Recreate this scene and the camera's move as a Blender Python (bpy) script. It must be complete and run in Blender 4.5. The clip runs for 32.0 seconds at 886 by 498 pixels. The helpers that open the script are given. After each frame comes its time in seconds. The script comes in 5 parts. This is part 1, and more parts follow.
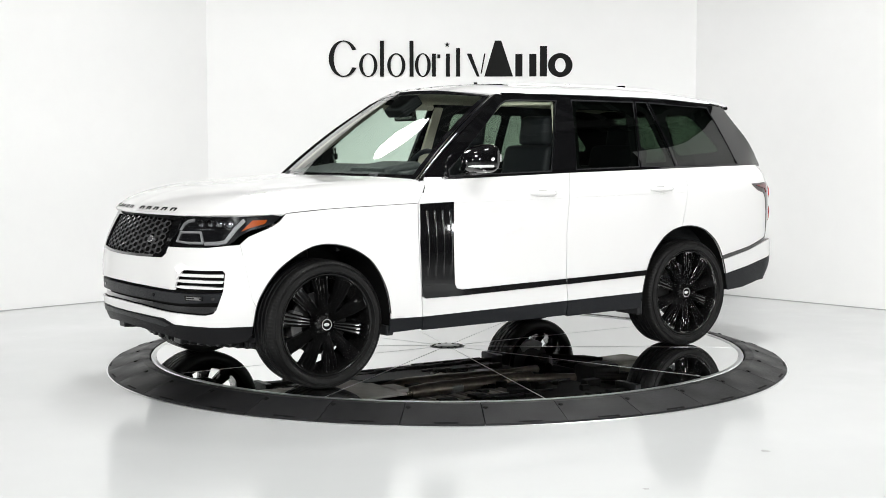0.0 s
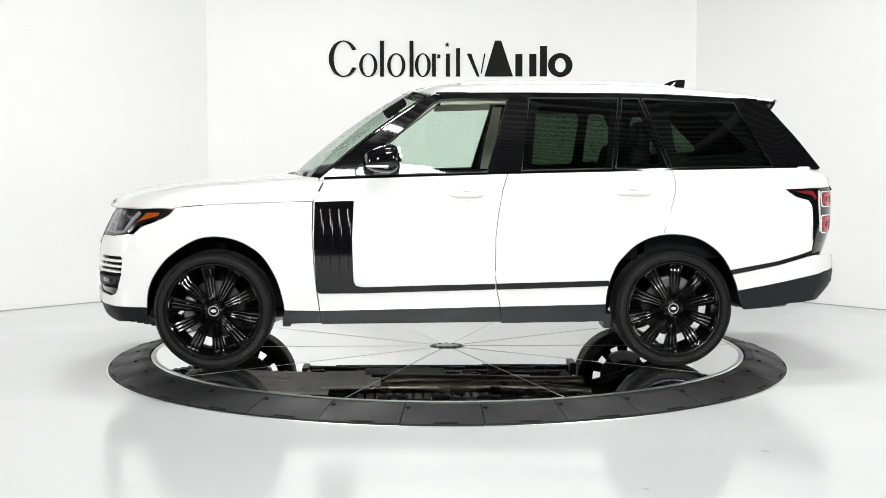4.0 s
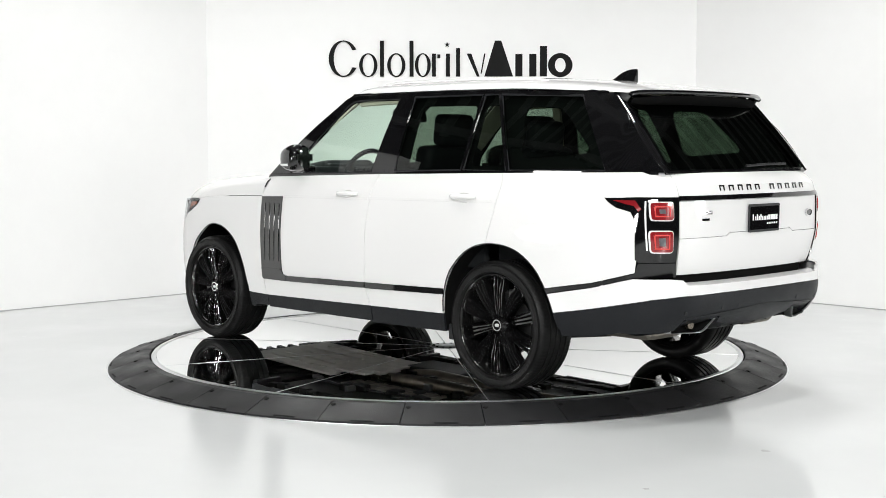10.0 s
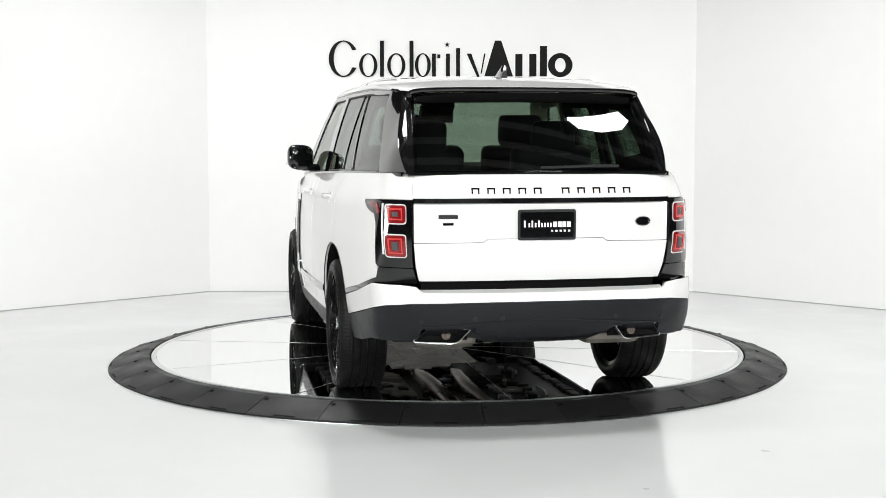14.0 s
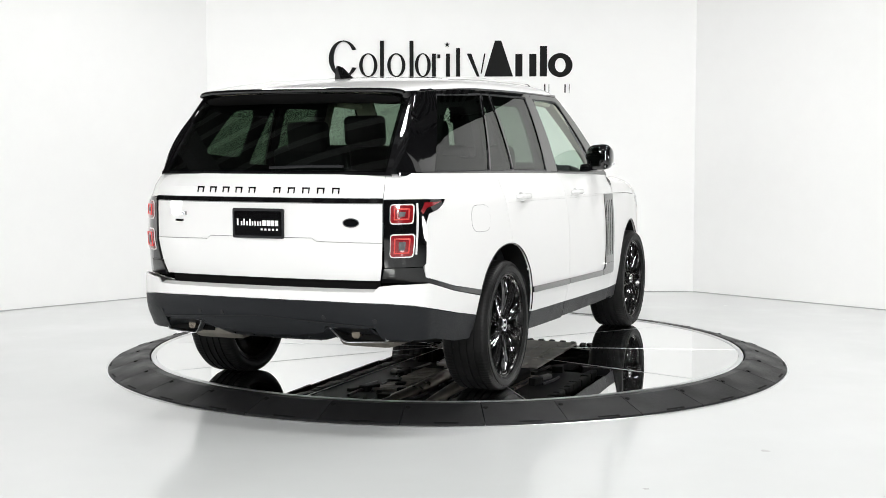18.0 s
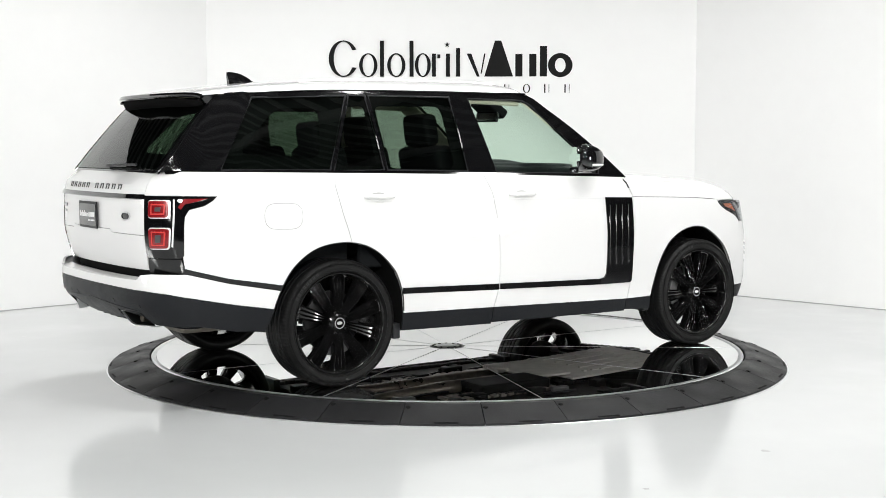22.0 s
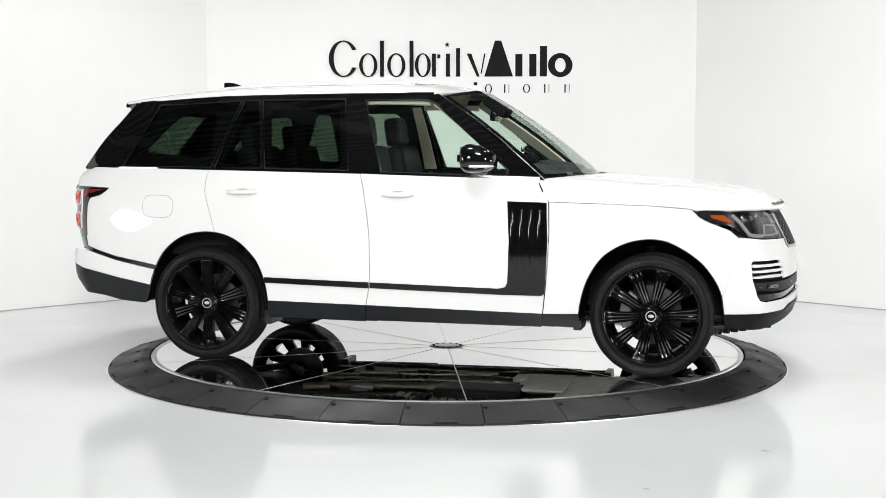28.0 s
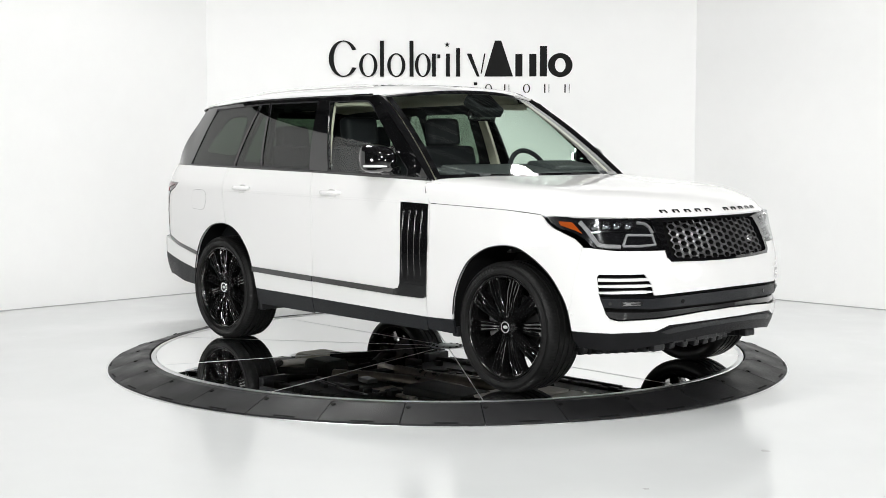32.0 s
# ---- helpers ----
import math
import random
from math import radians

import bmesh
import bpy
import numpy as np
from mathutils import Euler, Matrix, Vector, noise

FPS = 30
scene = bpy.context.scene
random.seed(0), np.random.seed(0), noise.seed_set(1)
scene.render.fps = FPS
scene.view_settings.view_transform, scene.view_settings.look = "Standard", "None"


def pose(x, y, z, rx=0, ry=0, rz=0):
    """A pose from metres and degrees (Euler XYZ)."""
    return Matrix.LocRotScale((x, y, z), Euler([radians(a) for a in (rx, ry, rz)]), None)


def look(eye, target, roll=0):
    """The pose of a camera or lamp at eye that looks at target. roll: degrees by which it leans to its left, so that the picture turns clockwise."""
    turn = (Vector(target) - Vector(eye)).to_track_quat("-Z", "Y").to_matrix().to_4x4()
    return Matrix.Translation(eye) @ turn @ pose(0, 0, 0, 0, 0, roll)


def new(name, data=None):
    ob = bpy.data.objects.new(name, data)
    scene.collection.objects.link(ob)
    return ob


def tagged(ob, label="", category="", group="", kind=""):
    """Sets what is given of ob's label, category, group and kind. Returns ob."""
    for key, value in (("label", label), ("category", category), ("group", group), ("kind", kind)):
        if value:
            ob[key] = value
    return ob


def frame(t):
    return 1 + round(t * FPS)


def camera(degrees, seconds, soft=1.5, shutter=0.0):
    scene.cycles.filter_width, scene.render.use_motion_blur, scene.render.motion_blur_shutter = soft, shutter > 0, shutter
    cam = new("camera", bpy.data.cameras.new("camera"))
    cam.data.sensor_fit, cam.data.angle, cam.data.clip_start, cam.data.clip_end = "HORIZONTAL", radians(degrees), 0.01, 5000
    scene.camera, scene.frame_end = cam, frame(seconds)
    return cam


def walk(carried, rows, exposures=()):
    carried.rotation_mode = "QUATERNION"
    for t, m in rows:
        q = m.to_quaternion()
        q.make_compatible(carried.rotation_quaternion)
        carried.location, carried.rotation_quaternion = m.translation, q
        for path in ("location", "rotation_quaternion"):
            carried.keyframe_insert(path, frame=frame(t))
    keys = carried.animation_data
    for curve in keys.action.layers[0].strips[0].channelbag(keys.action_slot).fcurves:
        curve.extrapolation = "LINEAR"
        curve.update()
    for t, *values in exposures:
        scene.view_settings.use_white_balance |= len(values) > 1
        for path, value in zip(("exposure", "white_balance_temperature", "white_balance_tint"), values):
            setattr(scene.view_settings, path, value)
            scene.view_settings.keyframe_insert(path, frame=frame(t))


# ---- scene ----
from mathutils import geometry

DISC = 0.072  # height of the turntable's mirror above the floor

# ---- camera ----
cam = camera(37.756, 32.0, soft=.6)
EYE = Vector((0, -9.117, 1.4064 + DISC))
AIM = EYE + Vector((-math.sin(radians(.1811)) * math.cos(radians(4.4974)), math.cos(radians(.1811)) * math.cos(radians(4.4974)), -math.sin(radians(4.4974))))
walk(cam, [(0, look(EYE, AIM, -.058)), (32, look(EYE, AIM, -.058))], exposures=[(0, -0.19, 6500, 10), (32, -0.19, 6500, 10)])

# ---- light ----
world = bpy.data.worlds.new("world")
scene.world = world
world.use_nodes = True
world.node_tree.nodes["Background"].inputs[0].default_value = (.9, .95, 1, 1)
world.node_tree.nodes["Background"].inputs[1].default_value = .05


# ---- materials ----
def mat(name, color, rough=.5, metal=0.0, grain=0.0, scale=40.0, bump=0.0, bump_scale=200.0, coat=0.0, spread=.0, spec=.5, emit=None, strength=0.0, vary=0.0):
    """A surface with two scales of tone variation, a fine relief and uneven gloss."""
    m = bpy.data.materials.new(name)
    m.use_nodes = True
    nt = m.node_tree
    b = nt.nodes["Principled BSDF"]
    b.inputs["Base Color"].default_value = (*color, 1)
    b.inputs["Roughness"].default_value = rough
    b.inputs["Metallic"].default_value = metal
    b.inputs["Specular IOR Level"].default_value = spec
    b.inputs["Coat Weight"].default_value = coat
    b.inputs["Coat Roughness"].default_value = .03
    co = nt.nodes.new("ShaderNodeTexCoord")
    if emit:
        b.inputs["Emission Color"].default_value = (*emit, 1)
        b.inputs["Emission Strength"].default_value = strength

    def noise_tex(sc, detail):
        n = nt.nodes.new("ShaderNodeTexNoise")
        n.inputs["Scale"].default_value = sc
        n.inputs["Detail"].default_value = detail
        nt.links.new(co.outputs["Object"], n.inputs["Vector"])
        return n
    if grain or vary:
        fine, broad = noise_tex(scale, 6), noise_tex(scale * .07, 3)
        add = nt.nodes.new("ShaderNodeMath")
        add.operation = "ADD"
        nt.links.new(fine.outputs["Fac"], add.inputs[0])
        nt.links.new(broad.outputs["Fac"], add.inputs[1])
        last = add
        if vary:
            info = nt.nodes.new("ShaderNodeObjectInfo")
            wob = nt.nodes.new("ShaderNodeMath")
            wob.operation = "MULTIPLY_ADD"
            wob.inputs[1].default_value = vary
            nt.links.new(info.outputs["Random"], wob.inputs[0])
            nt.links.new(add.outputs[0], wob.inputs[2])
            last = wob
        ramp = nt.nodes.new("ShaderNodeMapRange")
        ramp.inputs["From Min"].default_value = .6
        ramp.inputs["From Max"].default_value = 1.4 + vary
        ramp.inputs["To Min"].default_value = 1 - grain
        ramp.inputs["To Max"].default_value = 1 + grain
        nt.links.new(last.outputs[0], ramp.inputs["Value"])
        mul = nt.nodes.new("ShaderNodeVectorMath")
        mul.operation = "SCALE"
        mul.inputs[0].default_value = color
        nt.links.new(ramp.outputs[0], mul.inputs["Scale"])
        nt.links.new(mul.outputs[0], b.inputs["Base Color"])
    if spread:
        n = noise_tex(scale * .2, 4)
        r = nt.nodes.new("ShaderNodeMapRange")
        r.inputs["From Min"].default_value, r.inputs["From Max"].default_value = .3, .7
        r.inputs["To Min"].default_value, r.inputs["To Max"].default_value = max(rough - spread, 0), rough + spread
        nt.links.new(n.outputs["Fac"], r.inputs["Value"])
        nt.links.new(r.outputs[0], b.inputs["Roughness"])
    if bump:
        n = noise_tex(bump_scale, 3)
        bp = nt.nodes.new("ShaderNodeBump")
        bp.inputs["Strength"].default_value = bump
        bp.inputs["Distance"].default_value = .002
        nt.links.new(n.outputs["Fac"], bp.inputs["Height"])
        nt.links.new(bp.outputs[0], b.inputs["Normal"])
    return m


def pane_mat(name, tint, ior=1.5, gain=1.9):
    """Thin glass: tinted clear sheet with a mirror gloss by its Fresnel."""
    m = bpy.data.materials.new(name)
    m.use_nodes = True
    nt = m.node_tree
    nt.nodes.remove(nt.nodes["Principled BSDF"])
    out = nt.nodes["Material Output"]
    clear, gloss, mix, lw, power, scale = (nt.nodes.new("ShaderNode" + k) for k in ("BsdfTransparent", "BsdfGlossy", "MixShader", "LayerWeight", "Math", "Math"))
    clear.inputs[0].default_value = (*tint, 1)
    gloss.inputs["Roughness"].default_value = .004
    lw.inputs[0].default_value = .5
    base = ((ior - 1) / (ior + 1)) ** 2 * gain
    power.operation, scale.operation = "POWER", "MULTIPLY_ADD"
    power.inputs[1].default_value = 5
    scale.inputs[1].default_value, scale.inputs[2].default_value = 1 - base, base
    nt.links.new(lw.outputs["Facing"], power.inputs[0])
    nt.links.new(power.outputs[0], scale.inputs[0])
    nt.links.new(scale.outputs[0], mix.inputs[0])
    nt.links.new(clear.outputs[0], mix.inputs[1])
    nt.links.new(gloss.outputs[0], mix.inputs[2])
    nt.links.new(mix.outputs[0], out.inputs[0])
    return m


M_WALL = mat("white_wall_paint", (.868, .866, .862), .7, grain=.012, scale=6, bump=.08, bump_scale=90)
M_FLOOR = mat("white_epoxy_floor", (.715, .728, .728), .13, grain=.015, scale=5, spread=.06, bump=.03, bump_scale=8, coat=.0, spec=.42)
M_DARK = mat("dark_ceiling_deck", (.020, .019, .018), .8, grain=.25, scale=9)
M_BEAM = mat("dusty_steel_beam", (.13, .13, .13), .6, grain=.2, scale=12)
M_OUTER = mat("grey_hall_wall", (.028, .028, .029), .8, grain=.1, scale=3)
M_LINE_SCUFF = mat("grey_shadow_line_and_scuff", (.38, .38, .38), .8, grain=.1, scale=20)
M_LOGO = mat("charcoal_letter_vinyl", (.012, .012, .012), .85, grain=.1, scale=30, spec=.15)
M_RAMP = mat("black_moulded_rubber", (.016, .016, .017), .48, grain=.5, scale=16, spread=.16, bump=.5, bump_scale=160, vary=.5, spec=.19)
M_SEAM = mat("dark_rubber_joint", (.006, .006, .006), .7, grain=.2, scale=40, spec=.1)
M_MIRROR = mat("mirror_panel", (.93, .94, .94), .006, 1.0)
M_STRIP = mat("brushed_aluminium", (.74, .75, .76), .30, 1.0, grain=.08, scale=60)
M_PAINT = mat("white_car_paint", (.785, .78, .777), .45, coat=1.0, grain=.006, scale=3, spec=.08)
M_GLOSS = mat("gloss_black_trim", (.004, .004, .0045), .045, coat=.6, grain=.2, scale=20)
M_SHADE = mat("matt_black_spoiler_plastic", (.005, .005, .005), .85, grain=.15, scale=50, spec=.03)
M_SATIN = mat("satin_black_plastic", (.014, .0145, .016), .38, grain=.15, scale=60, bump=.25, bump_scale=900, spread=.06, spec=.3)
M_CLAD = mat("dark_grey_bumper_plastic", (.009, .010, .012), .42, grain=.12, scale=50, bump=.25, bump_scale=900, spread=.05, spec=.22)
M_TYRE = mat("tyre_rubber", (.0055, .0055, .0055), .46, grain=.3, scale=25, bump=.3, bump_scale=400, spread=.1, spec=.2)
M_RIM = mat("gloss_black_alloy", (.005, .005, .005), .18, grain=.2, scale=30, spec=.34)
M_STEEL = mat("brake_steel", (.02, .02, .02), .5, .6, grain=.2, scale=40)
M_CHROME = mat("polished_chrome", (.80, .80, .81), .07, 1.0, grain=.03, scale=30)
M_CHROMED = mat("dark_chrome_nut", (.30, .30, .31), .16, 1.0, grain=.1, scale=60)
M_UNDER = mat("dirty_underbody_coat", (.010, .010, .010), .6, grain=.5, scale=12, bump=.4, bump_scale=60, spec=.2)
M_TRAY = mat("dusty_undertray", (.52, .50, .465), .65, grain=.25, scale=10, bump=.3, bump_scale=60)
M_EXH = mat("heat_stained_exhaust_steel", (.16, .14, .115), .34, .8, grain=.35, scale=14, spread=.1)
M_MUFFLER = mat("dull_silencer_steel", (.20, .185, .16), .5, .6, grain=.4, scale=14, spread=.1)
M_LEATHER = mat("dark_navy_leather", (.010, .011, .014), .58, grain=.2, scale=40, bump=.12, bump_scale=300, spec=.22)
M_DASH = mat("dark_dashboard_trim", (.020, .024, .026), .55, grain=.2, scale=40, bump=.3, bump_scale=400)
M_LINING = mat("dark_cabin_lining", (.011, .012, .013), .85, grain=.2, scale=40, spec=.1)
M_CREAM = mat("cream_headliner_cloth", (.62, .58, .48), .9, grain=.06, scale=60, bump=.3, bump_scale=500)
M_PAPER = mat("white_paper_card", (.85, .85, .85), .6, grain=.02, scale=20)
M_CLEAR = pane_mat("green_tinted_glass", (.80, .90, .83), 1.5)
M_PRIV = pane_mat("privacy_glass", (.16, .21, .165), 1.5)
M_LENS = pane_mat("clear_lamp_lens", (.80, .81, .82), 1.5, .6)
M_REDLENS = mat("red_lamp_lens", (.21, .010, .014), .12, coat=1.0, grain=.1, scale=60)
M_GLOW = mat("glowing_red_light_guide", (.45, .02, .02), .3, emit=(1, .20, .15), strength=.19)
M_AMBER = mat("amber_reflector", (.42, .075, .008), .15, coat=1.0, grain=.15, scale=120)
M_LAMPGREY = mat("grey_lamp_insert", (.10, .10, .105), .3, .5, grain=.2, scale=60)
M_LAMPDARK = mat("dark_lamp_bowl", (.008, .008, .009), .16, grain=.2, scale=60)
M_GUIDE = mat("frosted_light_guide", (.28, .28, .285), .45, coat=.0, grain=.05, scale=60)
M_WHITELENS = mat("milky_lamp_lens", (.78, .78, .78), .12, coat=1.0, grain=.03, scale=60)
M_SOFT = mat("softbox_cloth", (.9, .9, .9), .8, emit=(.995, 1, .983), strength=68.0)
M_KEY = mat("oval_softbox_cloth", (.9, .9, .9), .8, emit=(.995, 1, .983), strength=50.0)
# cloth of the added fill softbox behind the camera
M_FILL = mat("added_fill_softbox_cloth", (.9, .9, .9), .8, emit=(.995, 1, .983), strength=92.0)
M_SPOT = mat("lamp_face", (.9, .9, .9), .8, emit=(1, .98, .95), strength=60.0)


# ---- builders ----
def link_mesh(name, verts, faces, material, parent=None, label="", smooth=True):
    me = bpy.data.meshes.new(name)
    me.from_pydata([tuple(v) for v in verts], [], faces)
    me.validate()
    if smooth:
        me.shade_smooth()
        me.set_sharp_from_angle(angle=radians(38))
    me.materials.append(material)
    ob = new(name, me)
    ob.parent = parent
    if label:
        ob["label"] = label
    return ob


def part(name, bm, material, parent, label="", smooth=False):
    """One mesh object from a bmesh, under a thing or a part."""
    me = bpy.data.meshes.new(name)
    bm.normal_update()
    bm.to_mesh(me)
    bm.free()
    if smooth:
        me.shade_smooth()
        me.set_sharp_from_angle(angle=radians(38))
    me.materials.append(material)
    ob = new(name, me)
    ob.parent = parent
    if label:
        ob["label"] = label
    return ob


def thing(name, label, category, at=None, group=""):
    ob = new(name)
    ob.matrix_basis = at or Matrix.Identity(4)
    return tagged(ob, label, category, group)


def box(bm, size, m=None, bevel=0.0, segs=2):
    """A bevelled box in bm, centred on m."""
    r = bmesh.ops.create_cube(bm, size=1, matrix=(m or Matrix.Identity(4)) @ Matrix.Diagonal((*size, 1)))
    if bevel:
        es = list({e for v in r["verts"] for e in v.link_edges})
        bmesh.ops.bevel(bm, geom=es, offset=bevel, segments=segs, affect="EDGES", profile=.6)
    return bm


def lathe(profile, steps=48, arc=2 * math.pi, start=0.0):
    """Turns (radius, height) pairs round z: vertices and faces."""
    closed = arc > 6.28
    n = steps if closed else steps + 1
    vs, fs = [], []
    for i in range(n):
        a = start + arc * i / steps
        c, s = math.cos(a), math.sin(a)
        vs += [(r * c, r * s, h) for r, h in profile]
    k = len(profile)
    for i in range(steps):
        j = (i + 1) % n
        for q in range(k - 1):
            fs.append((i * k + q, j * k + q, j * k + q + 1, i * k + q + 1))
    return vs, fs


def tube(pts, radius, sides=8, closed=False):
    """A round tube along points."""
    pts = [Vector(p) for p in pts]
    vs, fs = [], []
    n = len(pts)
    ref = Vector((0, 0, 1))
    for i, p in enumerate(pts):
        a = pts[i - 1] if i or closed else p
        b = pts[(i + 1) % n] if i < n - 1 or closed else p
        d = (b - a).normalized()
        e = d.cross(ref if abs(d.z) < .95 else Vector((1, 0, 0))).normalized()
        f = e.cross(d)
        r = radius[i] if isinstance(radius, (list, tuple)) else radius
        vs += [p + (e * math.cos(2 * math.pi * k / sides) + f * math.sin(2 * math.pi * k / sides)) * r for k in range(sides)]
    for i in range(n if closed else n - 1):
        j = (i + 1) % n
        fs += [(i * sides + k, i * sides + (k + 1) % sides, j * sides + (k + 1) % sides, j * sides + k) for k in range(sides)]
    if not closed:
        fs += [tuple(range(sides))[::-1], tuple((n - 1) * sides + k for k in range(sides))]
    return vs, fs


def inside(p, poly):
    c, j = False, len(poly) - 1
    for i in range(len(poly)):
        (xi, yi), (xj, yj) = poly[i], poly[j]
        if (yi > p[1]) != (yj > p[1]) and p[0] < (xj - xi) * (p[1] - yi) / (yj - yi) + xi:
            c = not c
        j = i
    return c


def near_edge(p, poly, d):
    for i in range(len(poly)):
        a, b = poly[i - 1], poly[i]
        vx, vy = b[0] - a[0], b[1] - a[1]
        t = max(0, min(1, ((p[0] - a[0]) * vx + (p[1] - a[1]) * vy) / (vx * vx + vy * vy + 1e-12)))
        if math.hypot(p[0] - a[0] - t * vx, p[1] - a[1] - t * vy) < d:
            return True
    return False


def fillet(poly, radii, n=5):
    """Rounds the corners of a polygon; radii: one number or one for each corner."""
    out = []
    k = len(poly)
    for i in range(k):
        r = radii[i] if isinstance(radii, (list, tuple)) else radii
        p, a, b = Vector(poly[i]), Vector(poly[i - 1]), Vector(poly[(i + 1) % k])
        da, db = (a - p), (b - p)
        la, lb = da.length, db.length
        r = min(r, la * .48, lb * .48)
        if r < 1e-4:
            out.append(tuple(p))
            continue
        s, e = p + da / la * r, p + db / lb * r
        for q in range(n + 1):
            t = q / n
            out.append(tuple(s * (1 - t) ** 2 + p * 2 * t * (1 - t) + e * t * t))
    return out


def resample(poly, step):
    out = []
    for i in range(len(poly)):
        a, b = Vector(poly[i - 1]), Vector(poly[i])
        n = max(1, int(math.ceil((b - a).length / step)))
        out += [tuple(a + (b - a) * (q / n)) for q in range(n)]
    return out


def skin(name, poly, fn, material, parent, label="", step=.05, thick=.012, holes=(), out=(0, 1, 0), lift=0.0, round_edge=.003):
    """A curved sheet with thickness: the polygon, less its holes, laid on the surface fn(a, b), with a rounded rim."""
    loops = [resample(poly, step)] + [resample(h, step) for h in holes]
    pts, edges = [], []
    for lp in loops:
        k = len(pts)
        pts += lp
        edges += [(k + i, k + (i + 1) % len(lp)) for i in range(len(lp))]
    xs, ys = [p[0] for p in loops[0]], [p[1] for p in loops[0]]
    a = math.floor(min(xs) / step) * step
    while a < max(xs):
        b = math.floor(min(ys) / step) * step
        while b < max(ys):
            p = (a, b)
            if inside(p, loops[0]) and not near_edge(p, loops[0], step * .45) and not any(inside(p, h) or near_edge(p, h, step * .45) for h in loops[1:]):
                pts.append(p)
            b += step
        a += step
    v2, _, tris, _, _, _ = geometry.delaunay_2d_cdt([Vector(p) for p in pts], edges, [], 0, 1e-6)
    keep = []
    for t in tris:
        c = sum((v2[i] for i in t), Vector((0, 0))) / len(t)
        if inside(c, loops[0]) and not any(inside(c, h) for h in loops[1:]):
            keep.append(tuple(t))
    o = Vector(out) if not callable(out) else None
    top, nor = [], []
    for p in v2:
        c = Vector(fn(p[0], p[1]))
        da = Vector(fn(p[0] + .004, p[1])) - Vector(fn(p[0] - .004, p[1]))
        db = Vector(fn(p[0], p[1] + .004)) - Vector(fn(p[0], p[1] - .004))
        n = da.cross(db)
        n = n.normalized() if n.length > 1e-12 else Vector((0, 0, 1))
        ref = o if o is not None else Vector(out(c))
        if n.dot(ref) < 0:
            n = -n
        top.append(c + n * lift)
        nor.append(n)
    # boundary edges of the kept triangles
    count = {}
    for t in keep:
        for i in range(3):
            e = (t[i], t[(i + 1) % 3])
            count[e] = 1
    rim = [e for e in count if (e[1], e[0]) not in count]
    edge_set = {i for e in rim for i in e}
    verts = [v.copy() for v in top]
    ring2, ring3 = {}, {}
    for i in edge_set:
        ring2[i] = len(verts)
        verts.append(top[i] - nor[i] * (round_edge * 1.3))
        ring3[i] = len(verts)
        verts.append(top[i] - nor[i] * thick)
    t0 = keep[0]
    geo = (top[t0[1]] - top[t0[0]]).cross(top[t0[2]] - top[t0[0]])
    flip = geo.dot(nor[t0[0]]) < 0
    faces = []
    for t in keep:
        faces.append(t[::-1] if flip else t)
    for a, b in rim:
        if flip:
            faces += [(a, b, ring2[b], ring2[a]), (ring2[a], ring2[b], ring3[b], ring3[a])]
        else:
            faces += [(b, a, ring2[a], ring2[b]), (ring2[b], ring2[a], ring3[a], ring3[b])]
    ob = link_mesh(name, verts, faces, material, parent, label)
    return ob


# ---- the studio ----
def wall(name, a, b, h, material, thick=.15, label="smooth white painted studio wall"):
    """An upright wall from a to b (plan points); its face lies on the line, its thickness on the far side."""
    a, b = Vector(a), Vector(b)
    d = (b - a).normalized()
    n = Vector((d.y, -d.x))
    bm = bmesh.new()
    mid = (a + b) / 2 + n * thick / 2
    box(bm, ((b - a).length, thick, h), Matrix.Translation((mid.x, mid.y, h / 2)) @ Matrix.Rotation(math.atan2(d.y, d.x), 4, "Z"))
    return tagged(part(name, bm, material, None), label, "wall", kind="structure")


WALL_H = 3.15
CORNERS = [(6.30, -.65), (6.15, .30), (2.515, 4.075), (-2.435, 4.115), (-6.25, .35), (-6.40, -.65)]
for i, nm in enumerate(("wall_east", "wall_northeast", "wall_north", "wall_northwest", "wall_west")):
    wall(nm, CORNERS[i], CORNERS[i + 1], WALL_H, M_WALL)

bm = bmesh.new()
box(bm, (26, 30, .2), pose(0, -4, -.1))
tagged(part("floor", bm, M_FLOOR, None), "glossy pale grey-white epoxy studio floor", "floor", kind="structure")
HALL = 6.6
for nm, a, b in (("wall_hall_north", (12.5, 10.5), (-12.5, 10.5)), ("wall_hall_west", (-12.5, 10.5), (-12.5, -18.5)),
                 ("wall_hall_south", (-12.5, -18.5), (12.5, -18.5)), ("wall_hall_east", (12.5, -18.5), (12.5, 10.5))):
    wall(nm, a, b, HALL, M_OUTER, label="plain grey wall of the surrounding hall")
bm = bmesh.new()
box(bm, (25.4, 29.4, .2), pose(0, -4, HALL + .1))
for k in range(58):      # ribs of the deck
    box(bm, (25, .16, .05), pose(0, -18.2 + k * .5, HALL - .02))
for k in range(5):       # main rafters
    box(bm, (.22, 29, .40), pose(-11 + k * 5.5, -4, HALL - .22))
for f in bm.faces:
    f.material_index = 1 if f.calc_center_median().z < HALL - .005 else 0
roof_deck = part("ceiling", bm, M_DARK, None)
roof_deck.data.materials.append(M_BEAM)
tagged(roof_deck, "dark corrugated hall ceiling with steel purlins", "ceiling", kind="structure")


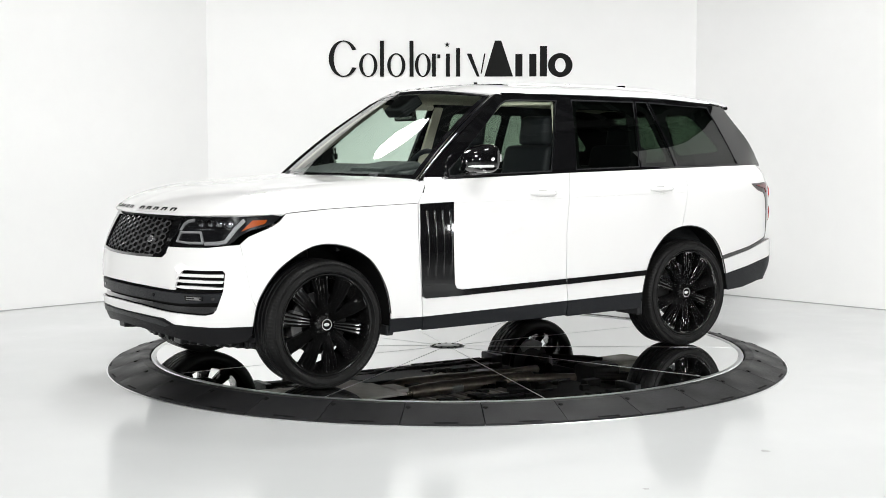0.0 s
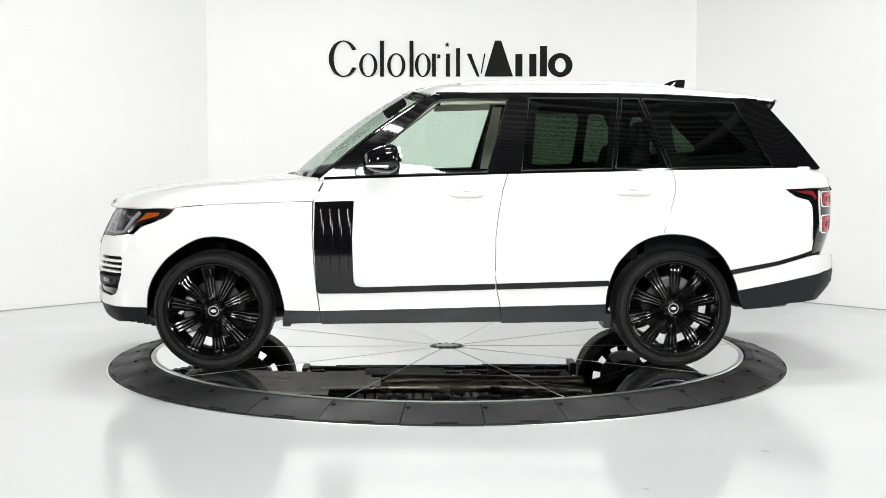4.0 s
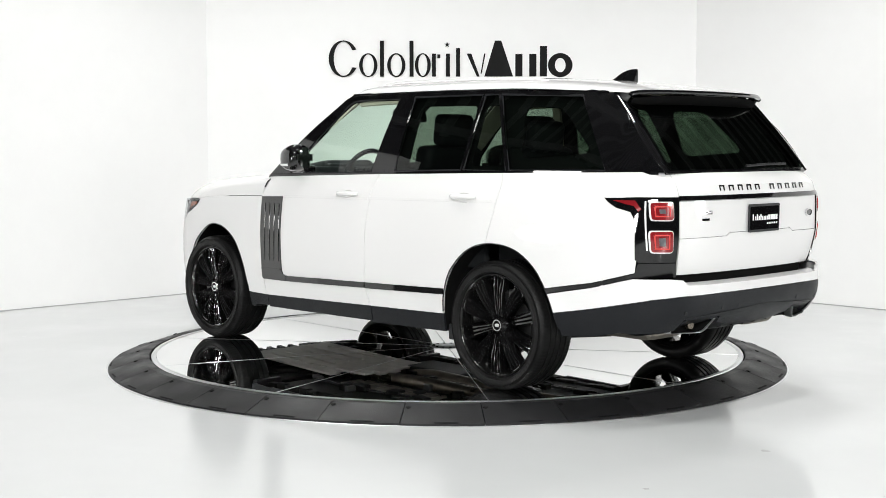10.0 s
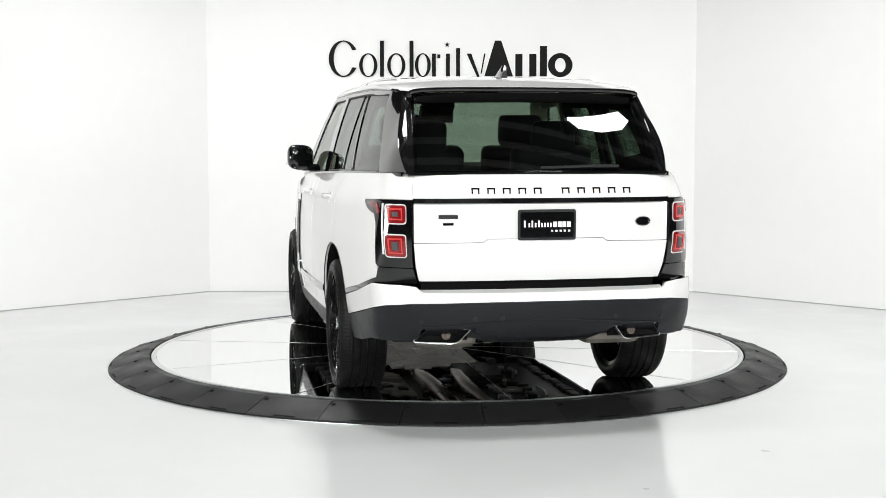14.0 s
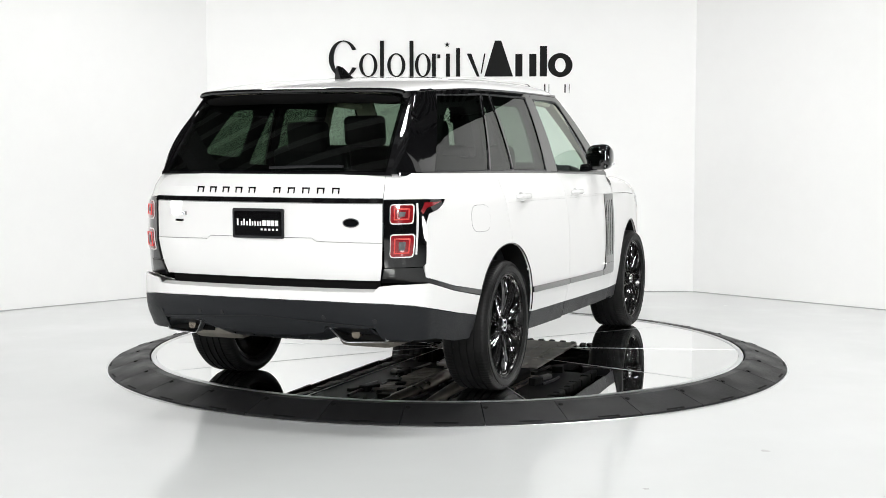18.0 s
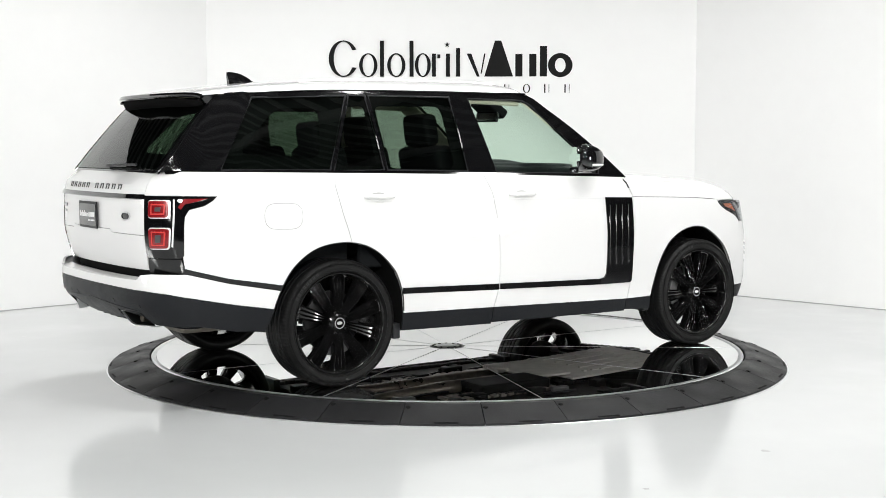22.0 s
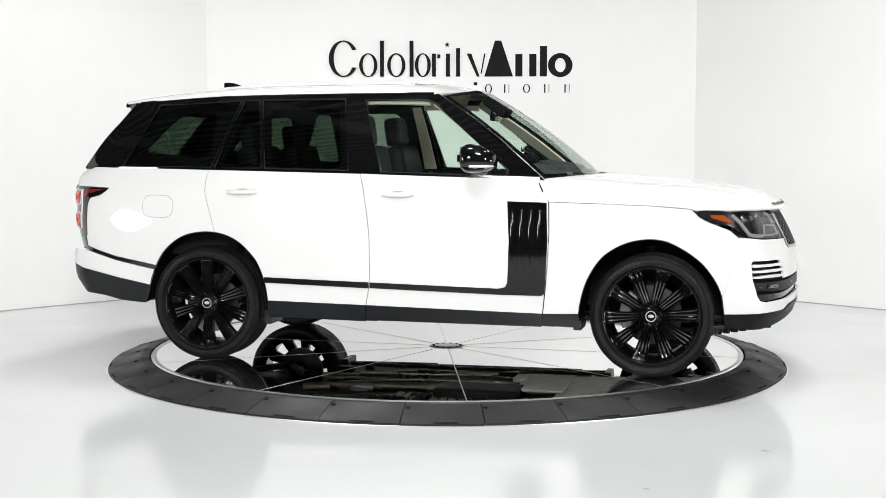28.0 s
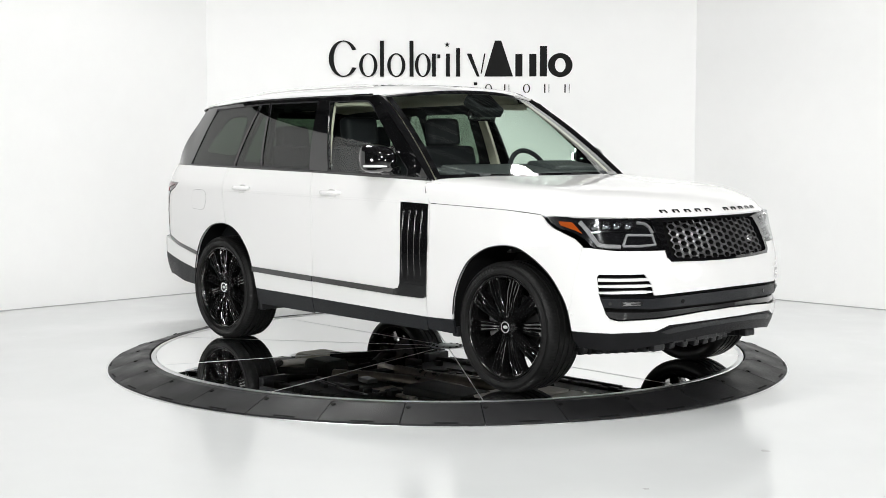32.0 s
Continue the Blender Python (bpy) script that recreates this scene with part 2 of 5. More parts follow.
# fine grey strips that draw in the shadow line where the walls meet the floor
for i, nm in enumerate(("east", "northeast", "north", "northwest", "west")):
    a, b = Vector(CORNERS[i]), Vector(CORNERS[i + 1])
    d = (b - a).normalized()
    n = Vector((d.y, -d.x))
    bm = bmesh.new()
    mid = (a + b) / 2 - n * .004
    box(bm, ((b - a).length - .01, .008, .007), Matrix.Translation((mid.x, mid.y, .0035)) @ Matrix.Rotation(math.atan2(d.y, d.x), 4, "Z"))
    tagged(part("trim_" + nm, bm, M_LINE_SCUFF, None), "thin grey strip drawn as the shadow line along the foot of the wall", "trim", kind="structure")


def softbox(x, y, z, w, d, aim, material, sides=0):
    """A hanging soft light: black shell, glowing cloth, two suspension rods."""
    ob = thing("softbox", "black softbox with a glowing white cloth hung from the ceiling", "studio light", look((x, y, z), aim), "studio softboxes")
    bm = bmesh.new()
    if sides:
        bmesh.ops.create_circle(bm, cap_ends=True, segments=sides, radius=w / 2)
        bmesh.ops.scale(bm, vec=(1, d / w, 1), verts=bm.verts)
    else:
        bmesh.ops.create_grid(bm, x_segments=1, y_segments=1, size=.5)
        bmesh.ops.scale(bm, vec=(w, d, 1), verts=bm.verts)
    for f in bm.faces:
        if f.normal.z > 0:
            f.normal_flip()
    part("cloth", bm, material, ob, "glowing white diffuser cloth")
    bm = bmesh.new()
    box(bm, (w + .1, d + .1, .16), pose(0, 0, .10), .02)
    part("shell", bm, M_SATIN, ob)
    rot = ob.matrix_basis.to_3x3()
    for s in (-.3, .3):
        p = Vector((s * w, 0, .15))
        up = HALL + .02 - z - (rot @ p).z
        vs, fs = tube([p, p + rot.inverted() @ Vector((0, 0, up))], .012, 6)
        link_mesh("suspension_rod", vs, fs, M_BEAM, ob)
    return ob


softbox(-1.55, .95, 4.05, 1.10, .58, (-1.55, .951, 0), M_SOFT, 8)
softbox(2.16, .23, 4.05, .90, .58, (2.1596, .2309, 0), M_SOFT, 8)
softbox(1.85, -2.05, 4.05, .72, .42, (1.8496, -2.0491, 0), M_SOFT, 8)
softbox(-.53, -2.52, 4.05, .86, .40, (-.53, -2.519, 0), M_SOFT, 8)


def stand_light(x, y, z, size, aim, tall=.62):
    """A wide oval softbox on a tripod."""
    ob = thing("stand_light", "wide oval softbox with glowing cloth on a black tripod", "studio light", pose(x, y, 0), "studio stand lights")
    m = pose(-x, -y, 0) @ look((x, y, z), aim)
    bm = bmesh.new()
    bmesh.ops.create_circle(bm, cap_ends=True, segments=24, radius=size / 2)
    bmesh.ops.scale(bm, vec=(1, tall, 1), verts=bm.verts)
    for f in bm.faces:
        if f.normal.z > 0:
            f.normal_flip()
    bmesh.ops.transform(bm, matrix=m, verts=bm.verts)
    part("cloth", bm, M_KEY, ob, "glowing white diffuser cloth")
    vs, fs = lathe([(size / 2 + .01, -.02), (size / 2 + .02, .02), (size * .18, .34), (.07, .36), (.07, .52), (0, .52)], 24)
    link_mesh("shell", [m @ Vector((v[0], v[1] * tall, v[2])) for v in vs], fs, M_SATIN, ob, smooth=False)
    foot = (m @ Vector((0, 0, .44)))
    vs, fs = tube([(foot.x, foot.y, .50), foot], .016, 8)
    link_mesh("pole", vs, fs, M_SATIN, ob)
    for k in range(3):
        a_ = k * 2 * math.pi / 3
        vs, fs = tube([(foot.x, foot.y, .75), (foot.x + .45 * math.cos(a_), foot.y + .45 * math.sin(a_), .012)], .011, 6)
        link_mesh("leg", vs, fs, M_SATIN, ob)
    return ob


stand_light(-4.4, -9.9, 1.68, 1.12, (0, 0, .9))
stand_light(4.4, -9.9, 1.68, 1.12, (0, 0, .9))
stand_light(-6.4, -3.35, 1.15, 1.05, (0, 0, .9))
stand_light(6.4, -3.35, 1.15, 1.05, (0, 0, .9))
# added fill, not a known lamp: evens out faces turned towards the camera
softbox(0, -10.8, 4.4, 2.6, 1.5, (0, 0, .6), M_FILL, 8)


def high_bay(x, y, z):
    ob = thing("pendant_lamp", "round bright pendant lamp under the hall ceiling", "lamp", pose(x, y, z))
    vs, fs = lathe([(0, 0), (.17, 0)], 24)
    link_mesh("lamp_face", vs, [f[::-1] for f in fs], M_SPOT, ob, "glowing round lamp face", False)
    vs, fs = lathe([(.172, -.01), (.20, .01), (.14, .16), (.05, .22), (.0, .22)], 24)
    link_mesh("reflector", vs, fs, M_BEAM, ob)
    vs, fs = tube([(0, 0, .2), (0, 0, HALL - z + .02)], .012, 6)
    link_mesh("suspension_rod", vs, fs, M_BEAM, ob)


high_bay(.15, -7.4, 5.75)


# ---- wall sign: plain dark shapes ----
def sign():
    ob = thing("wall_sign", "charcoal raised sign of plain shapes on the white wall", "sign", pose(0, 4.094, 0))
    base, cap, xh = 2.118 + DISC, 2.478 + DISC, 2.348 + DISC

    def plate(nm, pts, t=.012):
        bm = bmesh.new()
        f = bm.faces.new([bm.verts.new((x, 0, z)) for x, z in pts])
        r = bmesh.ops.extrude_face_region(bm, geom=[f])
        bmesh.ops.translate(bm, vec=(0, -t, 0), verts=[v for v in r["geom"] if isinstance(v, bmesh.types.BMVert)])
        bmesh.ops.recalc_face_normals(bm, faces=bm.faces)
        return part(nm, bm, M_LOGO, ob)

    def oval(nm, cx, cz, rx, rz, wide, thin):
        """An upright oval ring, thick at its sides and thin above and below."""
        n = 40
        vs = []
        for i in range(n):
            a = 2 * math.pi * i / n
            c, s = math.cos(a), math.sin(a)
            vs += [(cx + rx * c, 0, cz + rz * s), (cx + (rx - wide) * c, 0, cz + (rz - thin) * s)]
            vs += [(x, -.012, z) for x, _, z in vs[-2:]]
        fs = []
        for i in range(n):
            j = (i + 1) % n
            q, w = 4 * i, 4 * j
            fs += [(q + 2, q + 3, w + 3, w + 2), (q, w, w + 1, q + 1), (q, q + 2, w + 2, w), (q + 1, w + 1, w + 3, q + 3)]
        return link_mesh(nm, vs, fs, M_LOGO, ob, smooth=False)

    def bar(x, w, z0, z1):
        return plate("bar", [(x - w / 2, z0), (x + w / 2, z0), (x + w / 2, z1), (x - w / 2, z1)])

    def crescent(nm, cx, cz, rx, rz, wide, thin, a0, a1):
        """Part of an oval ring from angle a0 to a1, thick at its far side."""
        n = 30
        pts = []
        for k in range(n + 1):
            a = radians(a0 + (a1 - a0) * k / n)
            pts.append((cx + rx * math.cos(a), cz + rz * math.sin(a)))
        for k in range(n, -1, -1):
            a = radians(a0 + (a1 - a0) * k / n)
            pts.append((cx + (rx - wide) * math.cos(a), cz + (rz - thin) * math.sin(a)))
        return plate(nm, pts)

    mid, ex = (base + cap) / 2, (base + xh) / 2
    crescent("crescent", -1.045, mid, .150, (cap - base) / 2 + .003, .050, .012, 30, 330)
    for x in (-.795, -.512):
        oval("ring", x, ex, .092, (xh - base) / 2 + .004, .034, .010)
    oval("ring", -.244, ex, .080, (xh - base) / 2 + .004, .034, .010)
    for x, h in ((-.657, cap), (-.358, cap), (-.132, xh), (.010, xh), (.112, cap - .075)):
        bar(x, .040, base, h)
    bar(-.082, .030, xh - .046, xh - .008)
    plate("slant", [(.200, xh), (.246, xh), (.330, base), (.303, base)])
    plate("slant", [(.375, xh), (.390, xh), (.352, base + .03), (.340, base + .03)])
    bar(.290, .034, base - .088, base - .058)
    plate("star", [(.002 + (.030 if k % 2 == 0 else .012) * math.sin(k * math.pi / 5), cap - .04 + (.030 if k % 2 == 0 else .012) * math.cos(k * math.pi / 5)) for k in range(10)])
    plate("wedge", [(.378, base), (.668, base), (.548, cap), (.484, cap)])
    for x in (.727, .868):
        bar(x, .072, base, xh - .005)
    bar(.975, .072, base, cap - .055)
    oval("ring", 1.145, ex - .002, .124, (xh - base) / 2 + .006, .070, .050)
    low, high = 1.953 + DISC, 2.040 + DISC
    for k, x in enumerate((.420, .605, .805, 1.010, 1.215)):
        if k in (0, 2):
            oval("ring", x, (low + high) / 2, .036, .045, .013, .004)
        else:
            bar(x - .020, .013, low, high)
            bar(x + .022, .006, low, high)


sign()


# small scuffs and grit on the floor
rng = random.Random(7)
for x, y in [(-3.32, .95), (.86, -3.6), (1.55, -2.9), (-1.9, 2.2), (2.6, 2.9), (2.3, -3.3), (-2.7, -1.9), (3.4, 1.9), (.4, -4.2), (-3.9, -.4)]:
    bm = bmesh.new()
    bmesh.ops.create_circle(bm, cap_ends=True, segments=9, radius=.012 + .012 * rng.random())
    for v in bm.verts:
        v.co.x *= .5 + 1.6 * rng.random()
        v.co.z = .0012
    tagged(part("floor_mark", bm, M_LINE_SCUFF, None), "small grey scuff mark on the floor", "scuff mark", "floor scuffs").matrix_basis = pose(x, y, 0, 0, 0, rng.random() * 180)


# ---- turntable ----
RING_SEGS = 32


def ramp_ring():
    ob = thing("turntable_ramp", "ring of black moulded rubber ramp pieces round the turntable", "ramp", pose(0, 0, 0))
    z1 = DISC + .004
    prof = [(2.062, .0), (2.062, z1 - .004), (2.066, z1), (2.118, z1), (2.128, z1 - .003), (2.328, .012), (2.334, .006), (2.334, 0)]
    arc = 2 * math.pi / RING_SEGS
    gap = .0022
    vs, fs = lathe(prof, 6, arc - gap, -arc / 2 + gap / 2)
    k = len(prof)
    fs += [tuple(range(k))[::-1], tuple(6 * k + q for q in range(k))]
    # bolt recess and a raised maker's bar near the foot
    me = bpy.data.meshes.new("ramp_piece")
    me.from_pydata(vs, [], fs)
    me.materials.append(M_RAMP)
    me.validate()
    bolt_v, bolt_f = lathe([(.0, .0015), (.006, .0015), (.0075, .0), (.013, .0), (.014, -.004)], 14)
    bolt = bpy.data.meshes.new("bolt")
    bolt.from_pydata(bolt_v, [], bolt_f)
    bolt.materials.append(M_SEAM)
    bar_me = bpy.data.meshes.new("relief_bar")
    bmb = bmesh.new()
    box(bmb, (.012, .13, .003), None, .001, 1)
    bmb.to_mesh(bar_me)
    bmb.free()
    bar_me.materials.append(M_SEAM)
    for i in range(RING_SEGS):
        a = radians(-85) + arc * (i + .5)
        p = new("ramp_piece", me)
        p.parent = ob
        p.matrix_basis = Matrix.Rotation(a, 4, "Z")
        b = new("bolt", bolt)
        b.parent = p
        b.matrix_basis = pose(2.150, -.19, DISC - .0035, 0, 16, 0)
        r = new("relief_bar", bar_me)
        r.parent = p
        r.matrix_basis = pose(2.318, .02, .0165, 0, 18, 0)
    vs, fs = lathe([(2.335, .0), (2.335, .0025), (2.341, .002), (2.344, 0)], 160)
    link_mesh("skirt", vs, fs, M_STRIP, ob, "thin metal edge strip on the floor")


ramp_ring()


def turntable():
    ob = thing("turntable", "round mirror-topped car turntable with radial seams", "turntable", pose(0, 0, 0))
    vs, fs = lathe([(0, 0), (2.04, 0), (2.04, DISC - .008), (0, DISC - .008)], 96)
    link_mesh("drum", vs, fs, M_SEAM, ob)
    n = 10
    arc = 2 * math.pi / n
    gap = .0035
    me = None
    for i in range(n):
        if me is None:
            pts = []
            outer, inner = 2.016, .125
            steps = 20
            half = arc / 2
            for k in range(steps + 1):
                a = -half + arc * k / steps
                pts.append((outer * math.cos(a), outer * math.sin(a)))
            for k in range(7):
                a = half - arc * k / 6
                pts.append((inner * math.cos(a), inner * math.sin(a)))
            # trim both straight sides by half the gap
            c, s = math.cos(half), math.sin(half)

            def trimmed(p):
                x, y = p
                if abs(math.atan2(y, x)) > half - 1e-4:
                    sg = 1 if y > 0 else -1
                    return (x + s * gap / 2, y - sg * c * gap / 2)
                return p
            pts = [trimmed(p) for p in pts]
            m = len(pts)
            vs = [(x, y, DISC) for x, y in pts] + [(x, y, DISC - .007) for x, y in pts]
            fs = [tuple(range(m))] + [(q, m + q, m + (q + 1) % m, (q + 1) % m) for q in range(m)]
            me = bpy.data.meshes.new("mirror_panel")
            me.from_pydata(vs, [], fs)
            me.materials.append(M_MIRROR)
            strip = bpy.data.meshes.new("seam_strip")
            bm = bmesh.new()
            box(bm, (1.89, .0068, .004), pose(1.07, 0, DISC - .0008), .001, 1)
            bm.to_mesh(strip)
            bm.free()
            strip.materials.append(M_STRIP)
        p = new("mirror_panel", me)
        p.parent = ob
        p.matrix_basis = Matrix.Rotation(radians(35 + 36 * i + 18), 4, "Z")
        q = new("seam_strip", strip)
        q.parent = ob
        q.matrix_basis = Matrix.Rotation(radians(35 + 36 * i), 4, "Z")
    vs, fs = lathe([(2.018, DISC - .006), (2.018, DISC + .002), (2.022, DISC + .004), (2.046, DISC + .004), (2.052, DISC - .004)], 160)
    link_mesh("edge_trim", vs, fs, M_STRIP, ob, "brushed aluminium edge trim")
    vs, fs = lathe([(0, DISC + .004), (.118, DISC + .004), (.124, DISC + .001), (.124, DISC - .005)], 40)
    hub = link_mesh("centre_plate", vs, fs, M_STRIP, ob, "round aluminium centre plate with bolts")
    vs, fs = lathe([(0, .003), (.009, .003), (.012, 0)], 10)
    bm_me = bpy.data.meshes.new("bolt")
    bm_me.from_pydata(vs, [], fs)
    bm_me.materials.append(M_SEAM)
    for k in range(12):
        b = new("bolt", bm_me)
        b.parent = hub
        b.matrix_basis = pose(.098 * math.cos(k * math.pi / 6), .098 * math.sin(k * math.pi / 6), DISC + .0035)
    return ob


TABLE = turntable()


# ---- the car: surfaces ----
def lerp_table(tab, x):
    """Smooth (monotone cubic) value at x of a short table of (x, value)."""
    xs = [p[0] for p in tab]
    ys = [p[1] for p in tab]
    n = len(xs)
    if x <= xs[0]:
        return ys[0]
    if x >= xs[-1]:
        return ys[-1]
    i = 0
    while xs[i + 1] < x:
        i += 1
    h = xs[i + 1] - xs[i]

    def slope(k):
        if k == 0 or k == n - 1:
            j = 0 if k == 0 else n - 2
            return (ys[j + 1] - ys[j]) / (xs[j + 1] - xs[j])
        a = (ys[k] - ys[k - 1]) / (xs[k] - xs[k - 1])
        b = (ys[k + 1] - ys[k]) / (xs[k + 1] - xs[k])
        return 0.0 if a * b <= 0 else 2 * a * b / (a + b)
    t = (x - xs[i]) / h
    m0, m1 = slope(i) * h, slope(i + 1) * h
    return (ys[i] * (2 * t**3 - 3 * t**2 + 1) + m0 * (t**3 - 2 * t**2 + t)
            + ys[i + 1] * (-2 * t**3 + 3 * t**2) + m1 * (t**3 - t**2))


# plan outline of the body at its widest, from the middle of the nose to the middle of the tail
PLAN = [(2.340, 0), (2.334, .15), (2.315, .30), (2.285, .45), (2.247, .575), (2.184, .70), (2.12, .785), (2.05, .836), (1.95, .872),
        (1.82, .897), (1.70, .913), (1.40, .945), (1.10, .963), (.80, .9735), (.50, .981), (0, .986), (-.50, .985), (-.80, .982), (-1.2, .976), (-1.5, .966),
        (-1.9, .935), (-2.19, .900), (-2.37, .858), (-2.46, .800), (-2.520, .733), (-2.565, .645), (-2.596, .50), (-2.615, .25), (-2.62, 0)]


def smooth_outline(pts, steps):
    out = []
    n = len(pts)
    for i in range(n - 1):
        p0 = pts[i - 1] if i else (pts[1][0], -pts[1][1])
        p3 = pts[i + 2] if i + 2 < n else (pts[n - 2][0], -pts[n - 2][1])
        p1, p2 = pts[i], pts[i + 1]
        for k in range(steps):
            t = k / steps
            out.append(tuple(.5 * (2 * p1[j] + (p2[j] - p0[j]) * t + (2 * p0[j] - 5 * p1[j] + 4 * p2[j] - p3[j]) * t * t
                                   + (3 * p1[j] - p0[j] - 3 * p2[j] + p3[j]) * t**3) for j in (0, 1)))
    out.append(pts[-1])
    return np.array(out)


RING = smooth_outline(PLAN, 12)
for _ in range(12):
    RING[1:-1] = (RING[:-2] + 2 * RING[1:-1] + RING[2:]) / 4
RING_U = np.concatenate([[0], np.cumsum(np.hypot(*np.diff(RING, axis=0).T))])
# metres along the outline, stretched a little over the nose and over the tail
_nose, _tail_ = (float(np.interp(-x, -RING[:, 0], RING_U)) for x in (1.95, -2.19))
RING_U = np.interp(RING_U, [0, _nose, _tail_, RING_U[-1]], [0, 1.0459, 5.1956, 6.3515])
U_END = float(RING_U[-1])
_tan = np.gradient(RING, axis=0)
_tan[0], _tan[-1] = (0, 1), (0, -1)
RING_N = np.stack([_tan[:, 1], -_tan[:, 0]], 1)
RING_N /= np.hypot(*RING_N.T)[:, None]

SIDE_IN = [(.20, .075), (.28, .045), (.40, .022), (.55, .005), (.72, 0), (.90, .004), (1.0, .011), (1.07, .017), (1.12, .023), (1.14, .032), (1.21, .060), (1.27, .085)]
FRONT_IN = [(.15, .22), (.25, .085), (.35, .022), (.45, 0), (.60, 0), (.70, .006), (.78, .018), (.86, .05), (.92, .08), (1.0, .127), (1.05, .17)]
REAR_IN = [(.30, .22), (.40, .12), (.55, .09), (.70, .07), (.76, .045), (.85, .018), (.93, .002), (1.1, 0), (1.19, .014), (1.235, .05), (1.27, .12)]


def body(u, z):
    """A point of the car's lower skin: u metres along the outline from the nose (left is plus), at the height z."""
    s, a = (1 if u >= 0 else -1), min(abs(u), U_END)
    px, py = np.interp(a, RING_U, RING[:, 0]), np.interp(a, RING_U, RING[:, 1])
    nx, ny = np.interp(a, RING_U, RING_N[:, 0]), np.interp(a, RING_U, RING_N[:, 1])
    f, r = max(nx, 0) ** 2, max(-nx, 0) ** 2
    d = lerp_table(SIDE_IN, z) * ny * ny + lerp_table(FRONT_IN, z) * f + lerp_table(REAR_IN, z) * r
    return (px - nx * d, s * (py - ny * d), z)


def ux(x):
    return float(np.interp(-x, -RING[:, 0], RING_U))


def uf(y):
    k = int(np.argmax(RING[:, 1]))
    return math.copysign(float(np.interp(abs(y), RING[:k, 1], RING_U[:k])), y)


def ur(y):
    k = int(np.argmax(RING[:, 1]))
    return math.copysign(float(np.interp(abs(y), RING[k:, 1][::-1], RING_U[k:][::-1])), y)


# the glasshouse: half width at the belt (z 1.26) and under the roof (z 1.72)
GLASS_B = [(-2.46, .70), (-2.3, .765), (-2.1, .80), (-1.44, .853), (-.5, .876), (0, .885), (.4, .895), (.8, .912)]
GLASS_T = [(-2.2, .63), (-2.1, .652), (-1.9, .687), (-1.26, .722), (-.5, .750), (.05, .765), (.3, .77)]


def glass(x, z, s=1):
    """A point of the side glass and its pillars."""
    t = (z - 1.26) / .46
    b, c = lerp_table(GLASS_B, x), lerp_table(GLASS_T, x)
    return (x, s * (b + (c - b) * t + .045 * t * (1 - t)), z)


def rear_bumper(u, z):
    """The rear bumper stands out from the tailgate."""
    s, a = (1 if u >= 0 else -1), min(abs(u), U_END)
    px, py = np.interp(a, RING_U, RING[:, 0]), np.interp(a, RING_U, RING[:, 1])
    nx, ny = np.interp(a, RING_U, RING_N[:, 0]), np.interp(a, RING_U, RING_N[:, 1])
    r = max(-nx, 0) ** 2
    out_ = .016 + .022 * r * (1 - r)
    d = lerp_table(SIDE_IN, z) * ny * ny + r * lerp_table([(.28, .26), (.36, .17), (.42, .10), (.47, .045), (.52, .010), (.58, 0), (.66, 0), (.71, .012), (.73, .03)], z) - out_ * min(1, r * 6)
    return (px - nx * d, s * (py - ny * d), z)


def side_out(s):
    return (0, s, 0)


def radial(c):
    return (c.x, c.y * 2, 0)


def hood_front(y):
    return lerp_table([(0, 2.262), (.25, 2.240), (.48, 2.185), (.68, 2.085), (.785, 1.99), (.862, 1.88), (.888, 1.735), (.912, 1.70)], abs(y))


def hood(a, b):
    """Bonnet: a from the cowl (0) to the nose (1), b across."""
    s = 1 if b >= 0 else -1
    t = min(abs(b), 1)
    n = 6.0
    if t < .7:
        fy = .85 * t / .7
        fz = (1 - fy ** n) ** (1 / n)
    else:
        p0 = math.asin(.85 ** (n / 2))
        ph = p0 + (math.pi / 2 - p0) * (t - .7) / .3
        fy, fz = math.sin(ph) ** (2 / n), max(math.cos(ph), 0) ** (2 / n)
    xe = .815 + (1.735 - .815) * a
    ze = lerp_table([(0, 1.070), (.66, 1.051), (.93, 1.035), (1, 1.026)], a)
    ye = body(ux(xe), ze)[1]
    y = ye * fy
    zc = lerp_table([(0, 1.228), (.3, 1.200), (.64, 1.168), (.82, 1.130), (.92, 1.090), (.97, 1.058), (1, 1.026)], a)
    # a shallow raised rib runs along each side of the bonnet
    rib = .005 * math.exp(-((fy - .80) / .13) ** 2) * min(1, 6 * a * (1 - a))
    k = min(1, max(0, (fy - .80) / .15))
    k = k * k * (3 - 2 * k)
    xr = (1.060 - .245 * fy ** 2) * (1 - k) + (.830 - .082 * fz) * k
    x = xr + (hood_front(y) - xr) * a
    return (x, s * y, ze + (zc - ze) * fz + rib)


def screen(a, b):
    """Windscreen: a from the cowl up, b across."""
    t = abs(b)
    lo = Vector((1.035 - .245 * t * t, .875 * b, 1.205))
    hi = Vector((.228 - .163 * t * t, .680 * b, 1.788 - .036 * t * t))
    p = lo.lerp(hi, a)
    bulge = .035 * a * (1 - a) * 4 * (1 - .3 * t)
    return (p.x + bulge * .55, p.y, p.z + bulge * .8)


ROOF_E = [(-2.30, 1.693), (-2.2, 1.701), (-1.9, 1.722), (-1.3, 1.751), (-.5, 1.757), (.1, 1.753), (.3, 1.748)]
ROOF_C = [(-2.30, 1.722), (-2.2, 1.738), (-1.85, 1.788), (-1.5, 1.818), (-.9, 1.841), (-.33, 1.842), (.05, 1.824), (.27, 1.785)]


